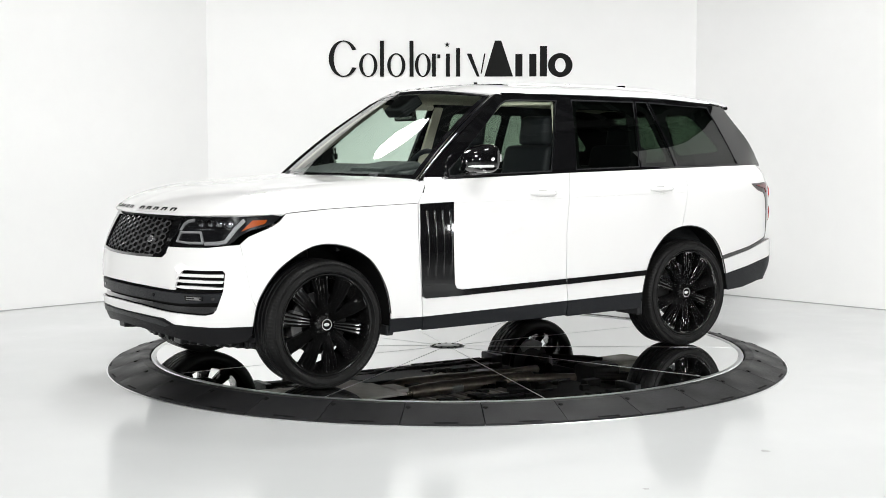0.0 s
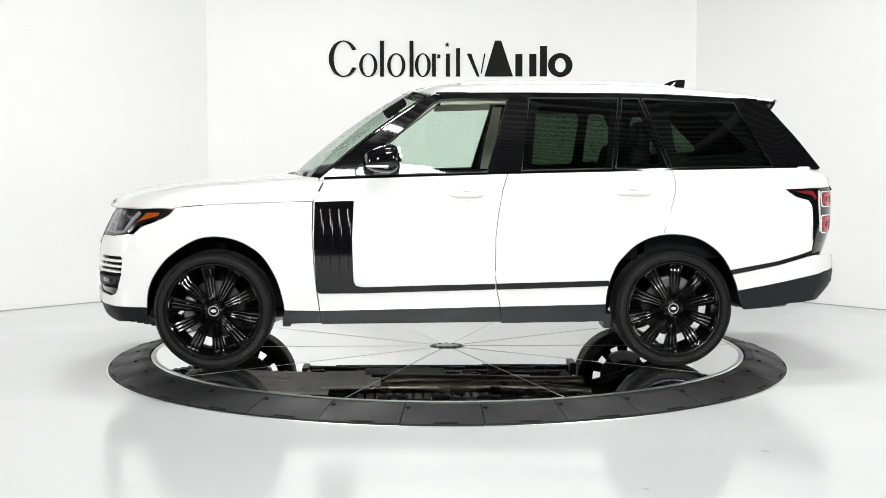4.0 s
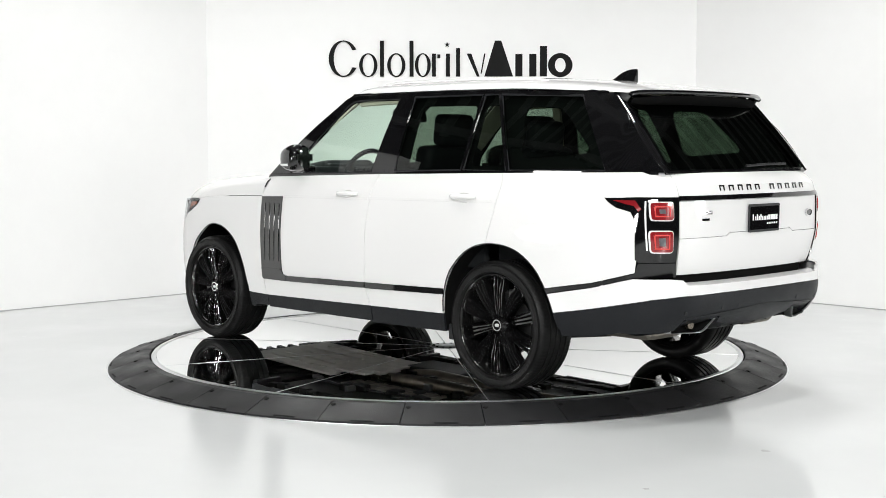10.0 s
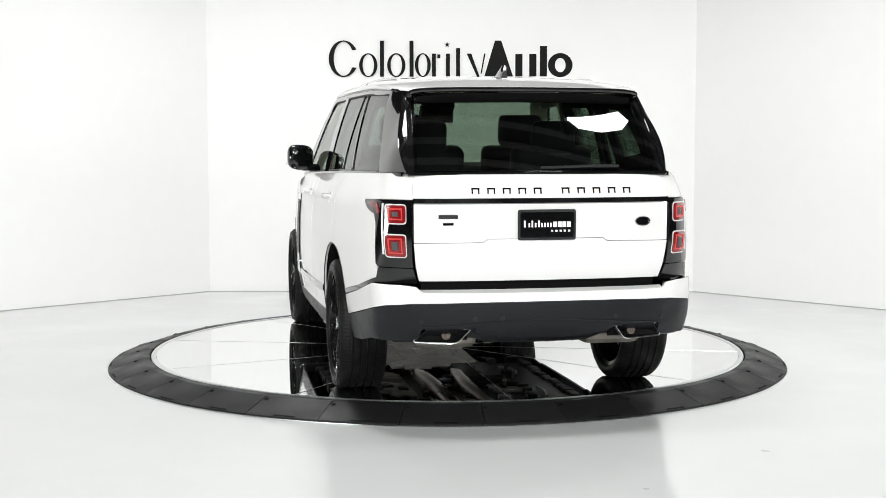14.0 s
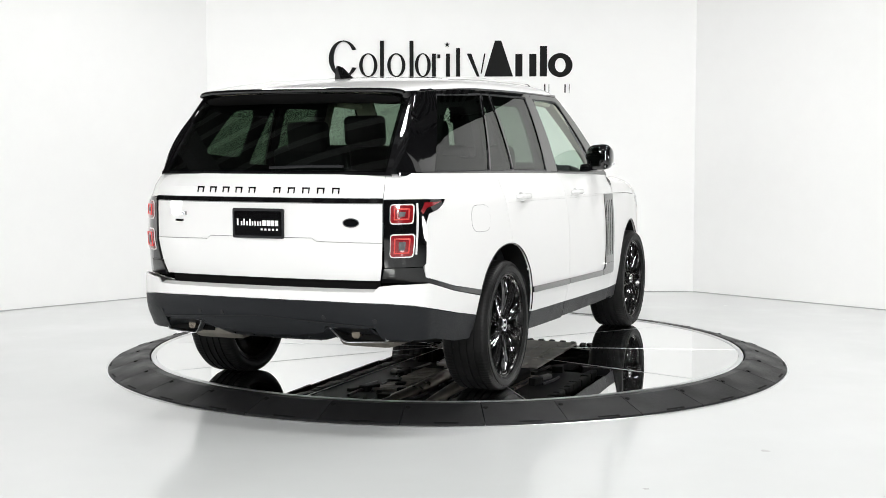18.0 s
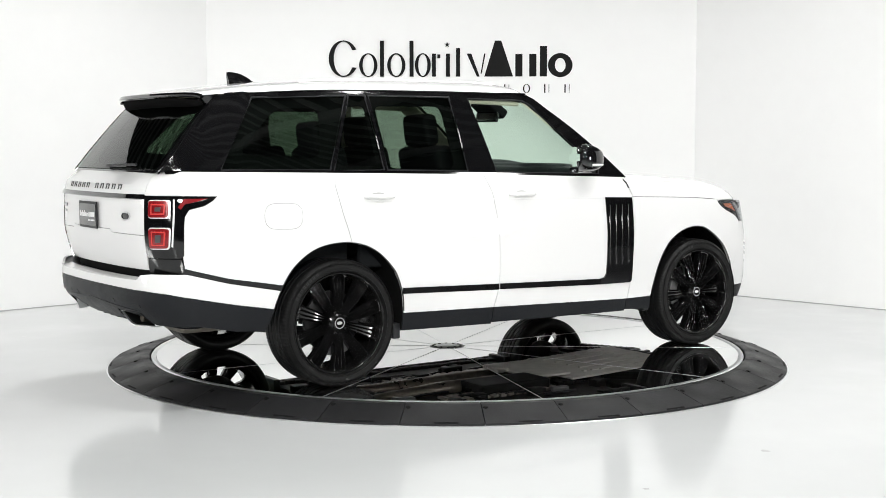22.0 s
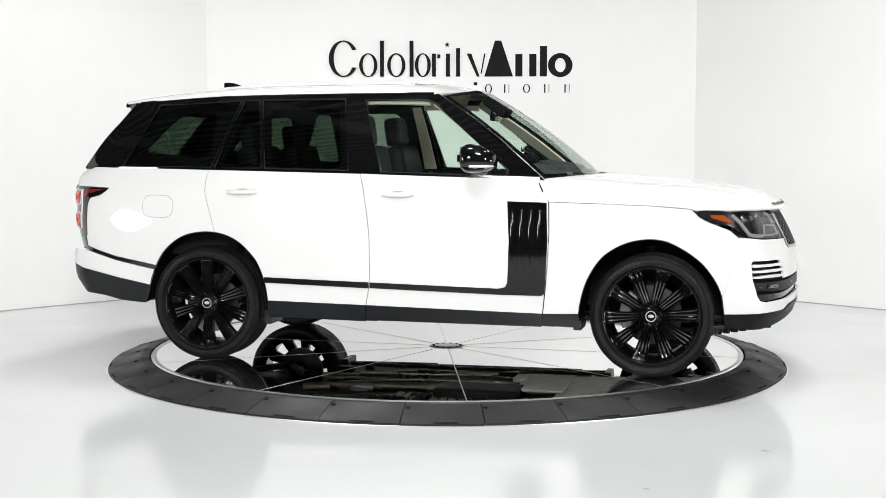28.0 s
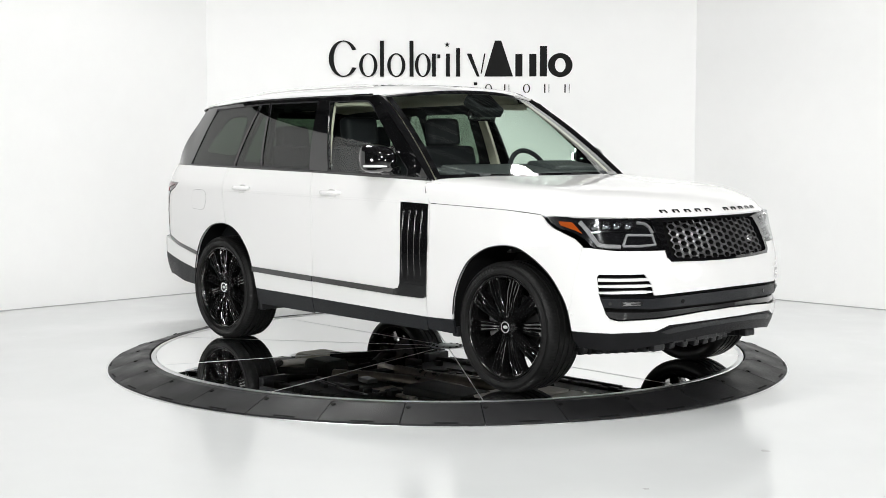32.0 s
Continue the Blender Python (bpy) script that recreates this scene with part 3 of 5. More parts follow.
def roof(a, b):
    """Roof: a from the windscreen (0) back (1), b across."""
    t = min(abs(b), 1)
    s = 1 if b >= 0 else -1
    n = 2.6
    ph = t * math.pi / 2
    fy, fz = math.sin(ph) ** (2 / n) if t > 0 else 0, max(math.cos(ph), 0) ** (2 / n)
    xf = .225 - .163 * fy * fy
    xb = -2.275 + .10 * fy ** 4
    x = xf + (xb - xf) * a
    w = lerp_table([(-2.3, .570), (-2.2, .620), (-2.1, .662), (-1.9, .696), (-1.26, .728), (-.5, .752), (.05, .760), (.3, .765)], x) - .004
    e, c = lerp_table(ROOF_E, x), lerp_table(ROOF_C, x)
    z = e + (c - e) * fz
    # the front edge dips to meet the windscreen
    dip = max(0, 1 - a / .06) ** 2
    z += (1.790 - .036 * min(1.1, w * fy / .68) ** 2 - z) * dip
    return (x, s * w * fy, z)


def rear_glass(a, b):
    t = abs(b)
    lo = Vector((-2.474 - .038 * (1 - t * t), .690 * b, 1.268))
    hi = Vector((-2.101 - .048 * (1 - t * t), .645 * b, 1.700))
    p = lo.lerp(hi, a)
    return (p.x - .03 * a * (1 - a), p.y, p.z + .02 * a * (1 - a))


CAR = thing("car", "large white sport utility car with black wheels on a turntable", "car", pose(.0509, .0015, DISC))
def soft_line(pts, n=4):
    """A smooth curve through points, n steps to each span."""
    out = []
    for i in range(len(pts) - 1):
        a, b, c, d = (Vector(pts[max(0, min(len(pts) - 1, i + k))]) for k in (-1, 0, 1, 2))
        for k in range(n):
            t = k / n
            out.append(tuple(.5 * (2 * b + (c - a) * t + (2 * a - 5 * b + 4 * c - d) * t * t + (3 * b - a - 3 * c + d) * t ** 3)))
    return out + [pts[-1]]


F_ARCH = soft_line([(1.895, .40), (1.88, .50), (1.845, .585), (1.775, .685), (1.70, .75), (1.62, .80), (1.55, .832), (1.475, .845), (1.40, .842), (1.32, .825), (1.25, .795), (1.175, .745), (1.12, .68), (1.075, .60), (1.045, .52), (1.02, .41)])
R_ARCH = soft_line([(-1.022, .30), (-1.025, .42), (-1.04, .53), (-1.085, .65), (-1.14, .72), (-1.205, .78), (-1.28, .822), (-1.36, .845), (-1.45, .852), (-1.54, .843), (-1.62, .82), (-1.69, .78), (-1.755, .725), (-1.80, .665), (-1.835, .60), (-1.865, .53), (-1.89, .45), (-1.925, .36)])


def U(pts, s=1):
    return [(s * ux(x), z) for x, z in pts]


def flat_panel(name, pts_u, material, label="", lift=0.0, step=.05, thick=.014, holes=(), fn=body, parent=None):
    return skin(name, pts_u, fn, material, parent or CAR, label, step, thick, holes, radial, lift)


def mirrored(pts):
    return [(-a, b) for a, b in pts]


def ring_bar(name, pts_u, width, height, material, parent, fn=body, label=""):
    """A raised bead along points of the skin."""
    vs, fs = [], []
    n = len(pts_u)
    for i, (u, z) in enumerate(pts_u):
        p = Vector(fn(u, z))
        da, db = Vector(fn(u + .004, z)) - Vector(fn(u - .004, z)), Vector(fn(u, z + .004)) - Vector(fn(u, z - .004))
        nn = da.cross(db).normalized()
        if nn.dot(Vector((p.x, p.y * 2, 0))) < 0:
            nn = -nn
        a, b = Vector(fn(*pts_u[max(i - 1, 0)])), Vector(fn(*pts_u[min(i + 1, n - 1)]))
        d = (b - a).normalized()
        side = d.cross(nn).normalized()
        w = width / 2
        vs += [p - side * w - nn * .004, p - side * w * .8 + nn * height, p + side * w * .8 + nn * height, p + side * w - nn * .004]
    for i in range(n - 1):
        q = 4 * i
        fs += [(q + k, q + (k + 1) % 4, q + 4 + (k + 1) % 4, q + 4 + k) for k in range(4)]
    fs += [(0, 1, 2, 3), tuple(4 * (n - 1) + k for k in (3, 2, 1, 0))]
    ob = link_mesh(name, vs, fs, material, parent, label)
    bm = bmesh.new()
    bm.from_mesh(ob.data)
    bmesh.ops.recalc_face_normals(bm, faces=bm.faces)
    bm.to_mesh(ob.data)
    bm.free()
    return ob


# ---- body panels ----
def tilted(u, z, s):
    """The low strip's upright face."""
    p = body(u, .66)
    return (p[0], p[1] + s * .02 * max(0, .527 + (.52 - p[0]) * .0225 - z), z)


def handle_at(x0, z0, s, k=1.0):
    return [(s * ux(x0 + .060 * k * math.cos(a)), z0 + .031 * k * math.sin(a)) for a in [k_ * math.pi / 12 for k_ in range(24)]]


def side_panels(s):
    G = .0025
    fender = [(.832 + G, 1.0665), (1.10, 1.0590), (1.43, 1.0478), (1.695, 1.0280), (1.735, .985), (1.78, .957), (1.92, .903), (1.968, .862), (1.945, .75), (1.905, .55)] + F_ARCH[4:] + [(1.015, .378), (.795 + G, .374), (.812 + G, .52), (.828 + G, .70), (.835 + G, .88)]
    flat_panel("front_wing", U(fender, s), M_PAINT)
    door_f = [(.757, 1.203), (.795, 1.13), (.826, 1.068), (.831, .88), (.824, .70), (.808, .52), (.791, .374), (-.348, .397), (-.325, .50), (-.316, .60), (-.318, .84), (-.335, .98), (-.362, 1.13), (-.397, 1.236)]
    front = flat_panel("front_door", U(door_f, s), M_PAINT, holes=[handle_at(-.134, 1.100, s)])
    door_r = [(-.4015, 1.236), (-.3665, 1.13), (-.3395, .98), (-.3225, .84), (-.3205, .60), (-.3295, .50), (-.3525, .397), (-1.022, .408)] + R_ARCH[8:25] + [(-1.386, .850), (-1.405, .92), (-1.437, 1.02), (-1.463, 1.12), (-1.470, 1.19), (-1.455, 1.257)]
    rear = flat_panel("rear_door", U(door_r, s), M_PAINT, holes=[handle_at(-1.195, 1.108, s)])
    quarter = U([(-1.4595, 1.257), (-1.4745, 1.19), (-1.4675, 1.12), (-1.4415, 1.02), (-1.4095, .92), (-1.3905, .852)] + R_ARCH[32:57] + [(-1.86, .628), (-2.14, .674), (-2.383, .738), (-2.391, .80), (-2.391, .95), (-2.382, 1.02), (-2.355, 1.062), (-2.27, 1.083), (-2.222, 1.112), (-2.202, 1.131)], s)
    quarter += [(s * u, z) for u, z in ((5.40, 1.142), (5.645, 1.142), (5.637, 1.20), (5.627, 1.268))] + U([(-2.40, 1.272), (-2.0, 1.266)], s)
    q = flat_panel("rear_quarter_panel", quarter, M_PAINT, step=.04)
    # sill mouldings, cut at the doors
    for a, b in (((1.02, .792)), ((.785, -.350)), ((-.358, -1.025))):
        k = lambda x: .374 + (1.02 - x) * .0168
        top = [(a, k(a) - .003), (b, k(b) - .003)]
        bot = [(b, .297), (a, .288)]
        flat_panel("sill_moulding", U(top + bot, s), M_CLAD, "dark grey plastic sill moulding", step=.06, lift=-.002)
    # gloss strip low on the doors, rising into the side vent
    for a, b, par in ((.535, -.317, front), (-.327, -1.04, rear)):
        k = lambda x: .527 + (.52 - x) * .0225
        flat_panel("trim_strip", U([(a, k(a)), (b, k(b)), (b, k(b) - .036), (a, k(a) - .038)], s), M_GLOSS, "gloss black trim strip", lift=.004, step=.06, parent=par, fn=lambda u, z: tilted(u, z, s))
    vent = [(.818, 1.064), (.573, 1.071), (.577, .98), (.585, .83), (.580, .65), (.576, .565), (.562, .537), (.52, .527), (.52, .489), (.79, .488), (.806, .50), (.815, .60), (.825, .82)]
    v = flat_panel("side_vent", U(vent, s), M_GLOSS, "gloss black vertical side vent", lift=.006, step=.04, fn=lambda u, z: (*body(u, max(z, .66))[:2], z))
    for i in range(4):
        x0 = .775 - i * .056
        pts = [Vector(body(s * ux(x0 - .006 * math.sin(k / 18 * 3)), 1.040 - k / 18 * .44)) + Vector((0, s * (-.002 - .008 * (k in (0, 18))), 0)) for k in range(19)]
        vs, fs = tube(pts, .0115, 12)
        link_mesh("vent_blade", vs, fs, M_GLOSS, v)
    flat_panel("vent_step", U([(.812, .566), (.585, .570), (.583, .560), (.811, .556)], s), M_GLOSS, lift=.009, step=.05, parent=v, fn=lambda u, z: (*body(u, .66)[:2], z))
    # faint waist crease that carries on the bonnet's line along the doors
    for a, b, par in ((.56, -.335, front), (-.355, -1.43, rear)):
        ring_bar("waist_crease", [(s * ux(a + (b - a) * k / 10), 1.070 + (.56 - a - (b - a) * k / 10) * .012) for k in range(11)], .016, .0016, M_PAINT, par)
    # handles
    for par, x0 in ((front, -.134), (rear, -1.195)):
        grip = []
        for k in range(13):
            t = k / 12
            x = x0 + .105 - .21 * t
            p = Vector(body(s * ux(x), 1.108 + (.008 if par is rear else 0)))
            bow = .026 * min(1, 4.5 * t, 4.5 * (1 - t))
            grip.append(p + Vector((0, s * (bow + .004), 0)))
        vs, fs = tube(grip, [.010 + .006 * min(1, 5 * k / 12, 5 * (1 - k / 12)) for k in range(13)], 10)
        ho = link_mesh("door_handle", vs, fs, M_PAINT, par, "white body-coloured door handle")
        zc = 1.108 if par is rear else 1.100

        def bowl(u, z, xc=x0, zm=zc):
            p = body(u, z)
            r2 = ((p[0] - xc) / .060) ** 2 + ((z - zm) / .031) ** 2
            return (p[0], p[1] - s * (.001 + .024 * max(0, 1 - r2) ** .6), z)
        flat_panel("handle_recess", handle_at(x0, zc, s, .995), M_PAINT, step=.012, thick=.004, parent=par, fn=bowl)
        vs, fs = lathe([(0, .003), (.008, .003), (.01, 0)], 12)
        k = link_mesh("lock_cap", vs, fs, M_PAINT, par)
        pk = Vector(body(s * ux(x0 + .075), 1.105))
        k.matrix_basis = Matrix.Translation(pk + Vector((0, s * .002, 0))) @ Matrix.Rotation(-s * math.pi / 2, 4, "X")
    # black trim band under the lamps to the wheel arch
    band = U([(-1.826, .622), (-2.14, .671), (-2.383, .735)], s) + [(s * 5.42, .79), (s * 5.64, .79), (s * 5.66, .712), (s * 5.42, .712)] + U([(-2.38, .712), (-2.14, .648), (-1.840, .596)], s)
    flat_panel("corner_trim", band, M_GLOSS, "gloss black trim band under the tail lamp", step=.04, lift=.003)
    # wheel arch edges
    for arch in (F_ARCH, R_ARCH):
        ring_bar("arch_edge", U([p for p in arch if p[1] > .40], s), .006, .002, M_SATIN, CAR)
    return front, rear, q


for s in (1, -1):
    # the wing's upper corner, under the shut line between bonnet and door
    flat_panel("wing_corner", U([(.862, 1.082), (.840, 1.13), (.800, 1.212), (.72, 1.212), (.775, 1.12), (.79, 1.082)], s), M_PAINT, "white wing corner", lift=-.005, step=.03, thick=.006)
DOORS = {}
for s in (1, -1):
    DOORS[s] = side_panels(s)
fuel = fillet([(-1.695, 1.085), (-1.925, 1.09), (-1.93, .945), (-1.70, .94)], .07)
flat_panel("fuel_flap", U(fuel, -1), M_PAINT, lift=.0012, step=.03, thick=.003, parent=DOORS[-1][2])
ring_bar("fuel_flap_gap", U(fuel + fuel[:1], -1), .004, .0006, M_SEAM, DOORS[-1][2])

# bonnet
skin("bonnet", [(0, -1), (1, -1), (1, 1), (0, 1)], hood, M_PAINT, CAR, "", .034, .012, (), (0, 0, 1))


# ---- the car's front ----
def sym(half):
    """A closed outline from its left half, listed from the middle above round to the middle below."""
    return half + [(-a, b) for a, b in reversed(half)]


seam_u = ux(1.968)
bumper_half = [(0, .768), (.25, .772), (.47, .778), (.508, .80), (.498, .838), (.60, .838), (.83, .842), (.97, .856), (seam_u - .0006, .858), (ux(1.9456), .75), (ux(1.9056), .55), (ux(1.8835), .50), (ux(1.897), .40), (ux(1.90), .392),
               (.85, .392), (.585, .397), (.50, .428), (.25, .436), (0, .438)]
intake_half = [(0, .612), (.30, .607), (.60, .597), (.618, .66), (.660, .714), (.925, .715), (.938, .70), (.925, .60), (.885, .495), (.862, .470), (.81, .458), (.55, .465), (.25, .484), (0, .490)]
flat_panel("front_bumper", sym(bumper_half), M_PAINT, "white front bumper with dark lower intake", holes=[sym(intake_half)], step=.045)


def inset_front(d):
    def f(u, z):
        p = body(u, z)
        e = .002
        a, b = body(u + e, z), body(u - e, z)
        t = Vector((a[0] - b[0], a[1] - b[1], 0)).normalized()
        n = Vector((t.y, -t.x, 0))
        if n.dot(Vector((p[0], p[1], 0))) < 0:
            n = -n
        return (p[0] - n.x * d, p[1] - n.y * d, z)
    return f


flat_panel("intake_back", sym([(0, .63), (.95, .73), (.96, .44), (0, .47)]), M_SEAM, "", fn=inset_front(.05), step=.06)
M_FOG = mat("dim_fog_lamp_lens", (.16, .16, .16), .2, coat=1.0, grain=.05, scale=60)
# satin bar across the intake with the fog lamps in it
flat_panel("intake_bar", sym([(0, .592), (.3, .588), (.62, .578), (.93, .585), (.908, .535), (.62, .520), (.3, .528), (0, .530)]), M_CLAD, "dark satin bar across the intake", fn=inset_front(.006), step=.05, thick=.04)
flat_panel("intake_lip", sym([(0, .515), (.3, .512), (.62, .502), (.89, .508), (.868, .480), (.81, .466), (.55, .472), (.25, .490), (0, .495)]), M_GLOSS, "gloss black intake lip", fn=inset_front(.022), step=.05, thick=.03)
for s in (1, -1):
    for k in range(3):
        z = .683 - .034 * k
        half = [(s * (.59 + .018 * k - .02), z + .006), (s * (.66), z + .011), (s * .80, z + .011), (s * .930, z + .011 - .004 * k), (s * (.928 - .005 * k), z - .006), (s * .80, z - .006), (s * .66, z - .006), (s * (.59 + .018 * k - .02), z)]
        flat_panel("vent_fin", half, M_PAINT, "white fin across the vent", fn=inset_front(-.002), step=.04, thick=.035)
    fog = fillet([(s * .672, .568), (s * .80, .566), (s * .80, .542), (s * .675, .540)], .008)
    f = flat_panel("fog_lamp", fog, M_LAMPDARK, "slim clear fog lamp", fn=inset_front(.001), step=.02, thick=.01)
    for zz in (.560, .548):
        flat_panel("led", [(s * .688, zz + .0025), (s * .787, zz + .0025), (s * .787, zz - .0025), (s * .688, zz - .0025)], M_FOG, fn=inset_front(-.002), step=.02, thick=.004, parent=f)
    flat_panel("led", fillet([(s * .745, .559), (s * .775, .559), (s * .775, .549), (s * .745, .549)], .003), M_FOG, fn=inset_front(-.003), step=.02, thick=.004, parent=f)
    for uu, zz in ((.40, .556), (.862, .555)):
        dot = [(s * uu + .011 * math.cos(a), zz + .011 * math.sin(a)) for a in [k * math.pi / 6 for k in range(12)]]
        flat_panel("parking_sensor", dot, M_GLOSS, fn=inset_front(.003), step=.02, thick=.003)
    dot = [(s * 1.095 + .010 * math.cos(a), .478 + .010 * math.sin(a)) for a in [k * math.pi / 6 for k in range(12)]]
    flat_panel("parking_sensor", dot, M_PAINT, lift=.003, step=.02, thick=.004)
M_SKIRT = mat("black_lower_plastic", (.006, .006, .007), .45, grain=.15, scale=50, bump=.25, bump_scale=900, spec=.15)
# lower black skirt, scoop and chin
skirt_half = [(0, .434), (.25, .432), (.49, .424), (.575, .392), (.85, .388), (ux(1.895), .388), (ux(1.905), .330), (ux(1.95), .300), (.80, .285), (.45, .325), (.2, .345), (0, .350)]
flat_panel("front_skirt", sym(skirt_half), M_SKIRT, "dark grey lower front skirt", step=.05, lift=-.003)
flat_panel("scoop_trim", sym([(0, .428), (.25, .424), (.46, .414), (.545, .390), (.50, .376), (.43, .384), (.2, .400), (0, .405)]), M_SATIN, "satin black lower scoop", lift=.002, step=.05)

bm = bmesh.new()
for k in range(15):
    y = -.70 + .10 * k
    x = 2.135 - .25 * (y / .7) ** 2
    box(bm, (.30, .103, .026), pose(x - .14, y, .285, 0, -5, 0), .006)
    box(bm, (.06, .050, .044), pose(x - .06, y, .270, 0, 12, 0), .010)
    box(bm, (.05, .045, .045), pose(x - .17, y + .05, .258), .010)
part("chin_guard", bm, M_SATIN, CAR, "ribbed black plastic chin guard")

# grille
grille_half = [(0, 1.002), (.25, 1.000), (.478, .993), (.493, .93), (.488, .86), (.478, .80), (.455, .786), (.25, .780), (0, .777)]
frame_half = [(0, 1.018), (.30, 1.016), (.56, 1.006), (.545, .93), (.512, .85), (.505, .80), (.478, .776), (.25, .770), (0, .768)]
GR = flat_panel("grille", sym(frame_half), M_GLOSS, "gloss black grille with rows of honeycomb cells", holes=[sym([(a * .985, b - .006 if b > .9 else b + .006) for a, b in grille_half])], step=.04, lift=.004, thick=.05)
flat_panel("grille_back", sym(grille_half), M_SEAM, "", fn=inset_front(.045), step=.06, parent=GR)


def cell(u0, z0, w, h, t, fn, parent):
    """One honeycomb cell: a stretched hexagonal ring with depth."""
    out = [(u0 - w / 2, z0), (u0 - w * .27, z0 + h / 2), (u0 + w * .27, z0 + h / 2), (u0 + w / 2, z0), (u0 + w * .27, z0 - h / 2), (u0 - w * .27, z0 - h / 2)]
    vs = []
    inn = fn(.030)
    fr = fn(.006)
    fb = fn(.010)
    for u, z in out:
        k = 1 - 2 * t / h
        vs += [fb(u, z), fr(u0 + (u - u0) * (1 - t / h), z0 + (z - z0) * (1 - t / h)), fb(u0 + (u - u0) * k, z0 + (z - z0) * k), inn(u0 + (u - u0) * k * .92, z0 + (z - z0) * k * .9)]
    fs = []
    for i in range(6):
        a, b = 4 * i, 4 * ((i + 1) % 6)
        fs += [(a, a + 1, b + 1, b), (a + 1, a + 2, b + 2, b + 1), (a + 2, a + 3, b + 3, b + 2)]
    ob = link_mesh("grille_cell", vs, fs, M_MESH, parent, smooth=False)
    ob.data.materials.append(M_SEAM)
    for i, p in enumerate(ob.data.polygons):
        if i % 3 == 2:
            p.material_index = 1


M_MESH = mat("dark_metallic_grille", (.13, .13, .135), .30, .8, grain=.1, scale=60)
for r in range(11):
    z0 = .981 - r * .0186
    for k in range(10):
        u0 = (k - 5) * .1155 + (.0578 if r % 2 else 0)
        if abs(u0) < .452 - r * .002:
            cell(u0, z0, .0752, .0372, .0062, inset_front, GR)
bx, by, bz = inset_front(.004)(.30, .872)
vs, fs = lathe([(0, .008), (.026, .006), (.030, 0), (.030, -.01)], 20)
bdg = link_mesh("badge", vs, fs, M_LAMPGREY, GR, "small oval grey badge")
bdg.matrix_basis = Matrix.Translation((bx, by, bz)) @ Matrix.Rotation(radians(8), 4, "Z") @ Matrix.Rotation(radians(66), 4, "Y") @ Matrix.Diagonal((.7, 1.35, 1, 1))
vs, fs = lathe([(.021, .0085), (.024, .0095), (.027, .0075)], 20)
link_mesh("badge_rim", vs, fs, M_CHROME, GR).matrix_basis = bdg.matrix_basis.copy()


# headlamps
def headlamp(s):
    lamp = [(1.288, 1.021), (1.10, 1.017), (.90, 1.012), (.72, 1.008), (.555, 1.003), (.505, .93), (.492, .866), (.505, .846), (.60, .842), (.83, .846), (.955, .856), (.985, .872), (1.022, .903), (1.085, .935), (1.20, .962), (1.245, .985)]
    L = [(s * u, z) for u, z in lamp]
    h = flat_panel("headlamp", L, M_LAMPDARK, "dark headlamp with clear lens and amber corner", fn=inset_front(.022), step=.035, lift=.0, thick=.02)
    flat_panel("lens", L, M_LENS, "clear headlamp lens", step=.035, lift=.001, thick=.003, parent=h).visible_shadow = False
    amber = fillet([(s * 1.195, .996), (s * 1.105, .994), (s * 1.036, .932), (s * 1.085, .950), (s * 1.180, .974)], .006)
    flat_panel("amber_reflector", amber, M_AMBER, "amber side reflector", fn=inset_front(.016), step=.025, parent=h)
    # light guides
    g1 = [(1.058, .996), (1.005, .950), (.962, .902), (.935, .874), (.88, .866), (.79, .863)]
    ring_bar("light_guide", [(s * u, z) for u, z in g1], .024, .006, M_GUIDE, h, inset_front(.018))
    g2 = [(.775, .866), (.742, .924), (.66, .923), (.565, .920), (.557, .870), (.66, .864), (.775, .866)]
    ring_bar("light_guide", [(s * u, z) for u, z in g2], .014, .006, M_GUIDE, h, inset_front(.016))
    ring_bar("light_guide", [(s * u, z) for u, z in ((.66, .990), (.605, .984), (.572, .965), (.556, .930))], .016, .006, M_GUIDE, h, inset_front(.017))
    ring_bar("chrome_rail", [(s * u, z) for u, z in ((1.00, .938), (.90, .945), (.80, .945), (.70, .943))], .006, .004, M_CHROMED, h, inset_front(.018))
    flat_panel("low_beam_box", [(s * u, z) for u, z in ((.765, .872), (.738, .917), (.572, .913), (.565, .876))], M_LAMPDARK, fn=inset_front(.020), step=.03, parent=h)
    for u, z, r in ((.965, .972, .026), (.885, .974, .022), (.80, .972, .022), (.72, .970, .022)):
        p = Vector(inset_front(.018)(s * u, z))
        q = Vector(inset_front(.0)(s * u, z))
        vs, fs = lathe([(0, .006), (r * .5, .004), (r * .8, 0), (r, -.002), (r, .006), (r * 1.12, .004), (r * 1.15, -.01)], 16)
        o = link_mesh("projector", vs, fs, M_CHROMED, h, "chrome-ringed projector")
        o.matrix_basis = Matrix.Translation(p) @ (q - p).to_track_quat("Z", "Y").to_matrix().to_4x4()


for s in (1, -1):
    headlamp(s)


def nose(y, k):
    """The bonnet's rolled front edge by width and by distance up it."""
    b = y / (.905 * .85) * .7
    return hood(1 - k, b)


NOSE = [o for o in CAR.children if o.name == "bonnet"][0]
for grp in (range(0, 5), range(6, 11)):
    for k in grp:
        c = (k - 5) * .086
        for dy, w in ((-.017, .010), (.017, .010)):
            skin("mark_bar", [(c + dy - w / 2, .0135), (c + dy + w / 2, .0135), (c + dy + w / 2, .0275), (c + dy - w / 2, .0275)], nose, M_GLOSS, NOSE, "", .02, .004, (), (1, 0, 1), .003)
        skin("mark_bar", [(c - .020, .0245), (c + .020, .0245), (c + .020, .0285), (c - .020, .0285)], nose, M_GLOSS, NOSE, "", .02, .004, (), (1, 0, 1), .003)


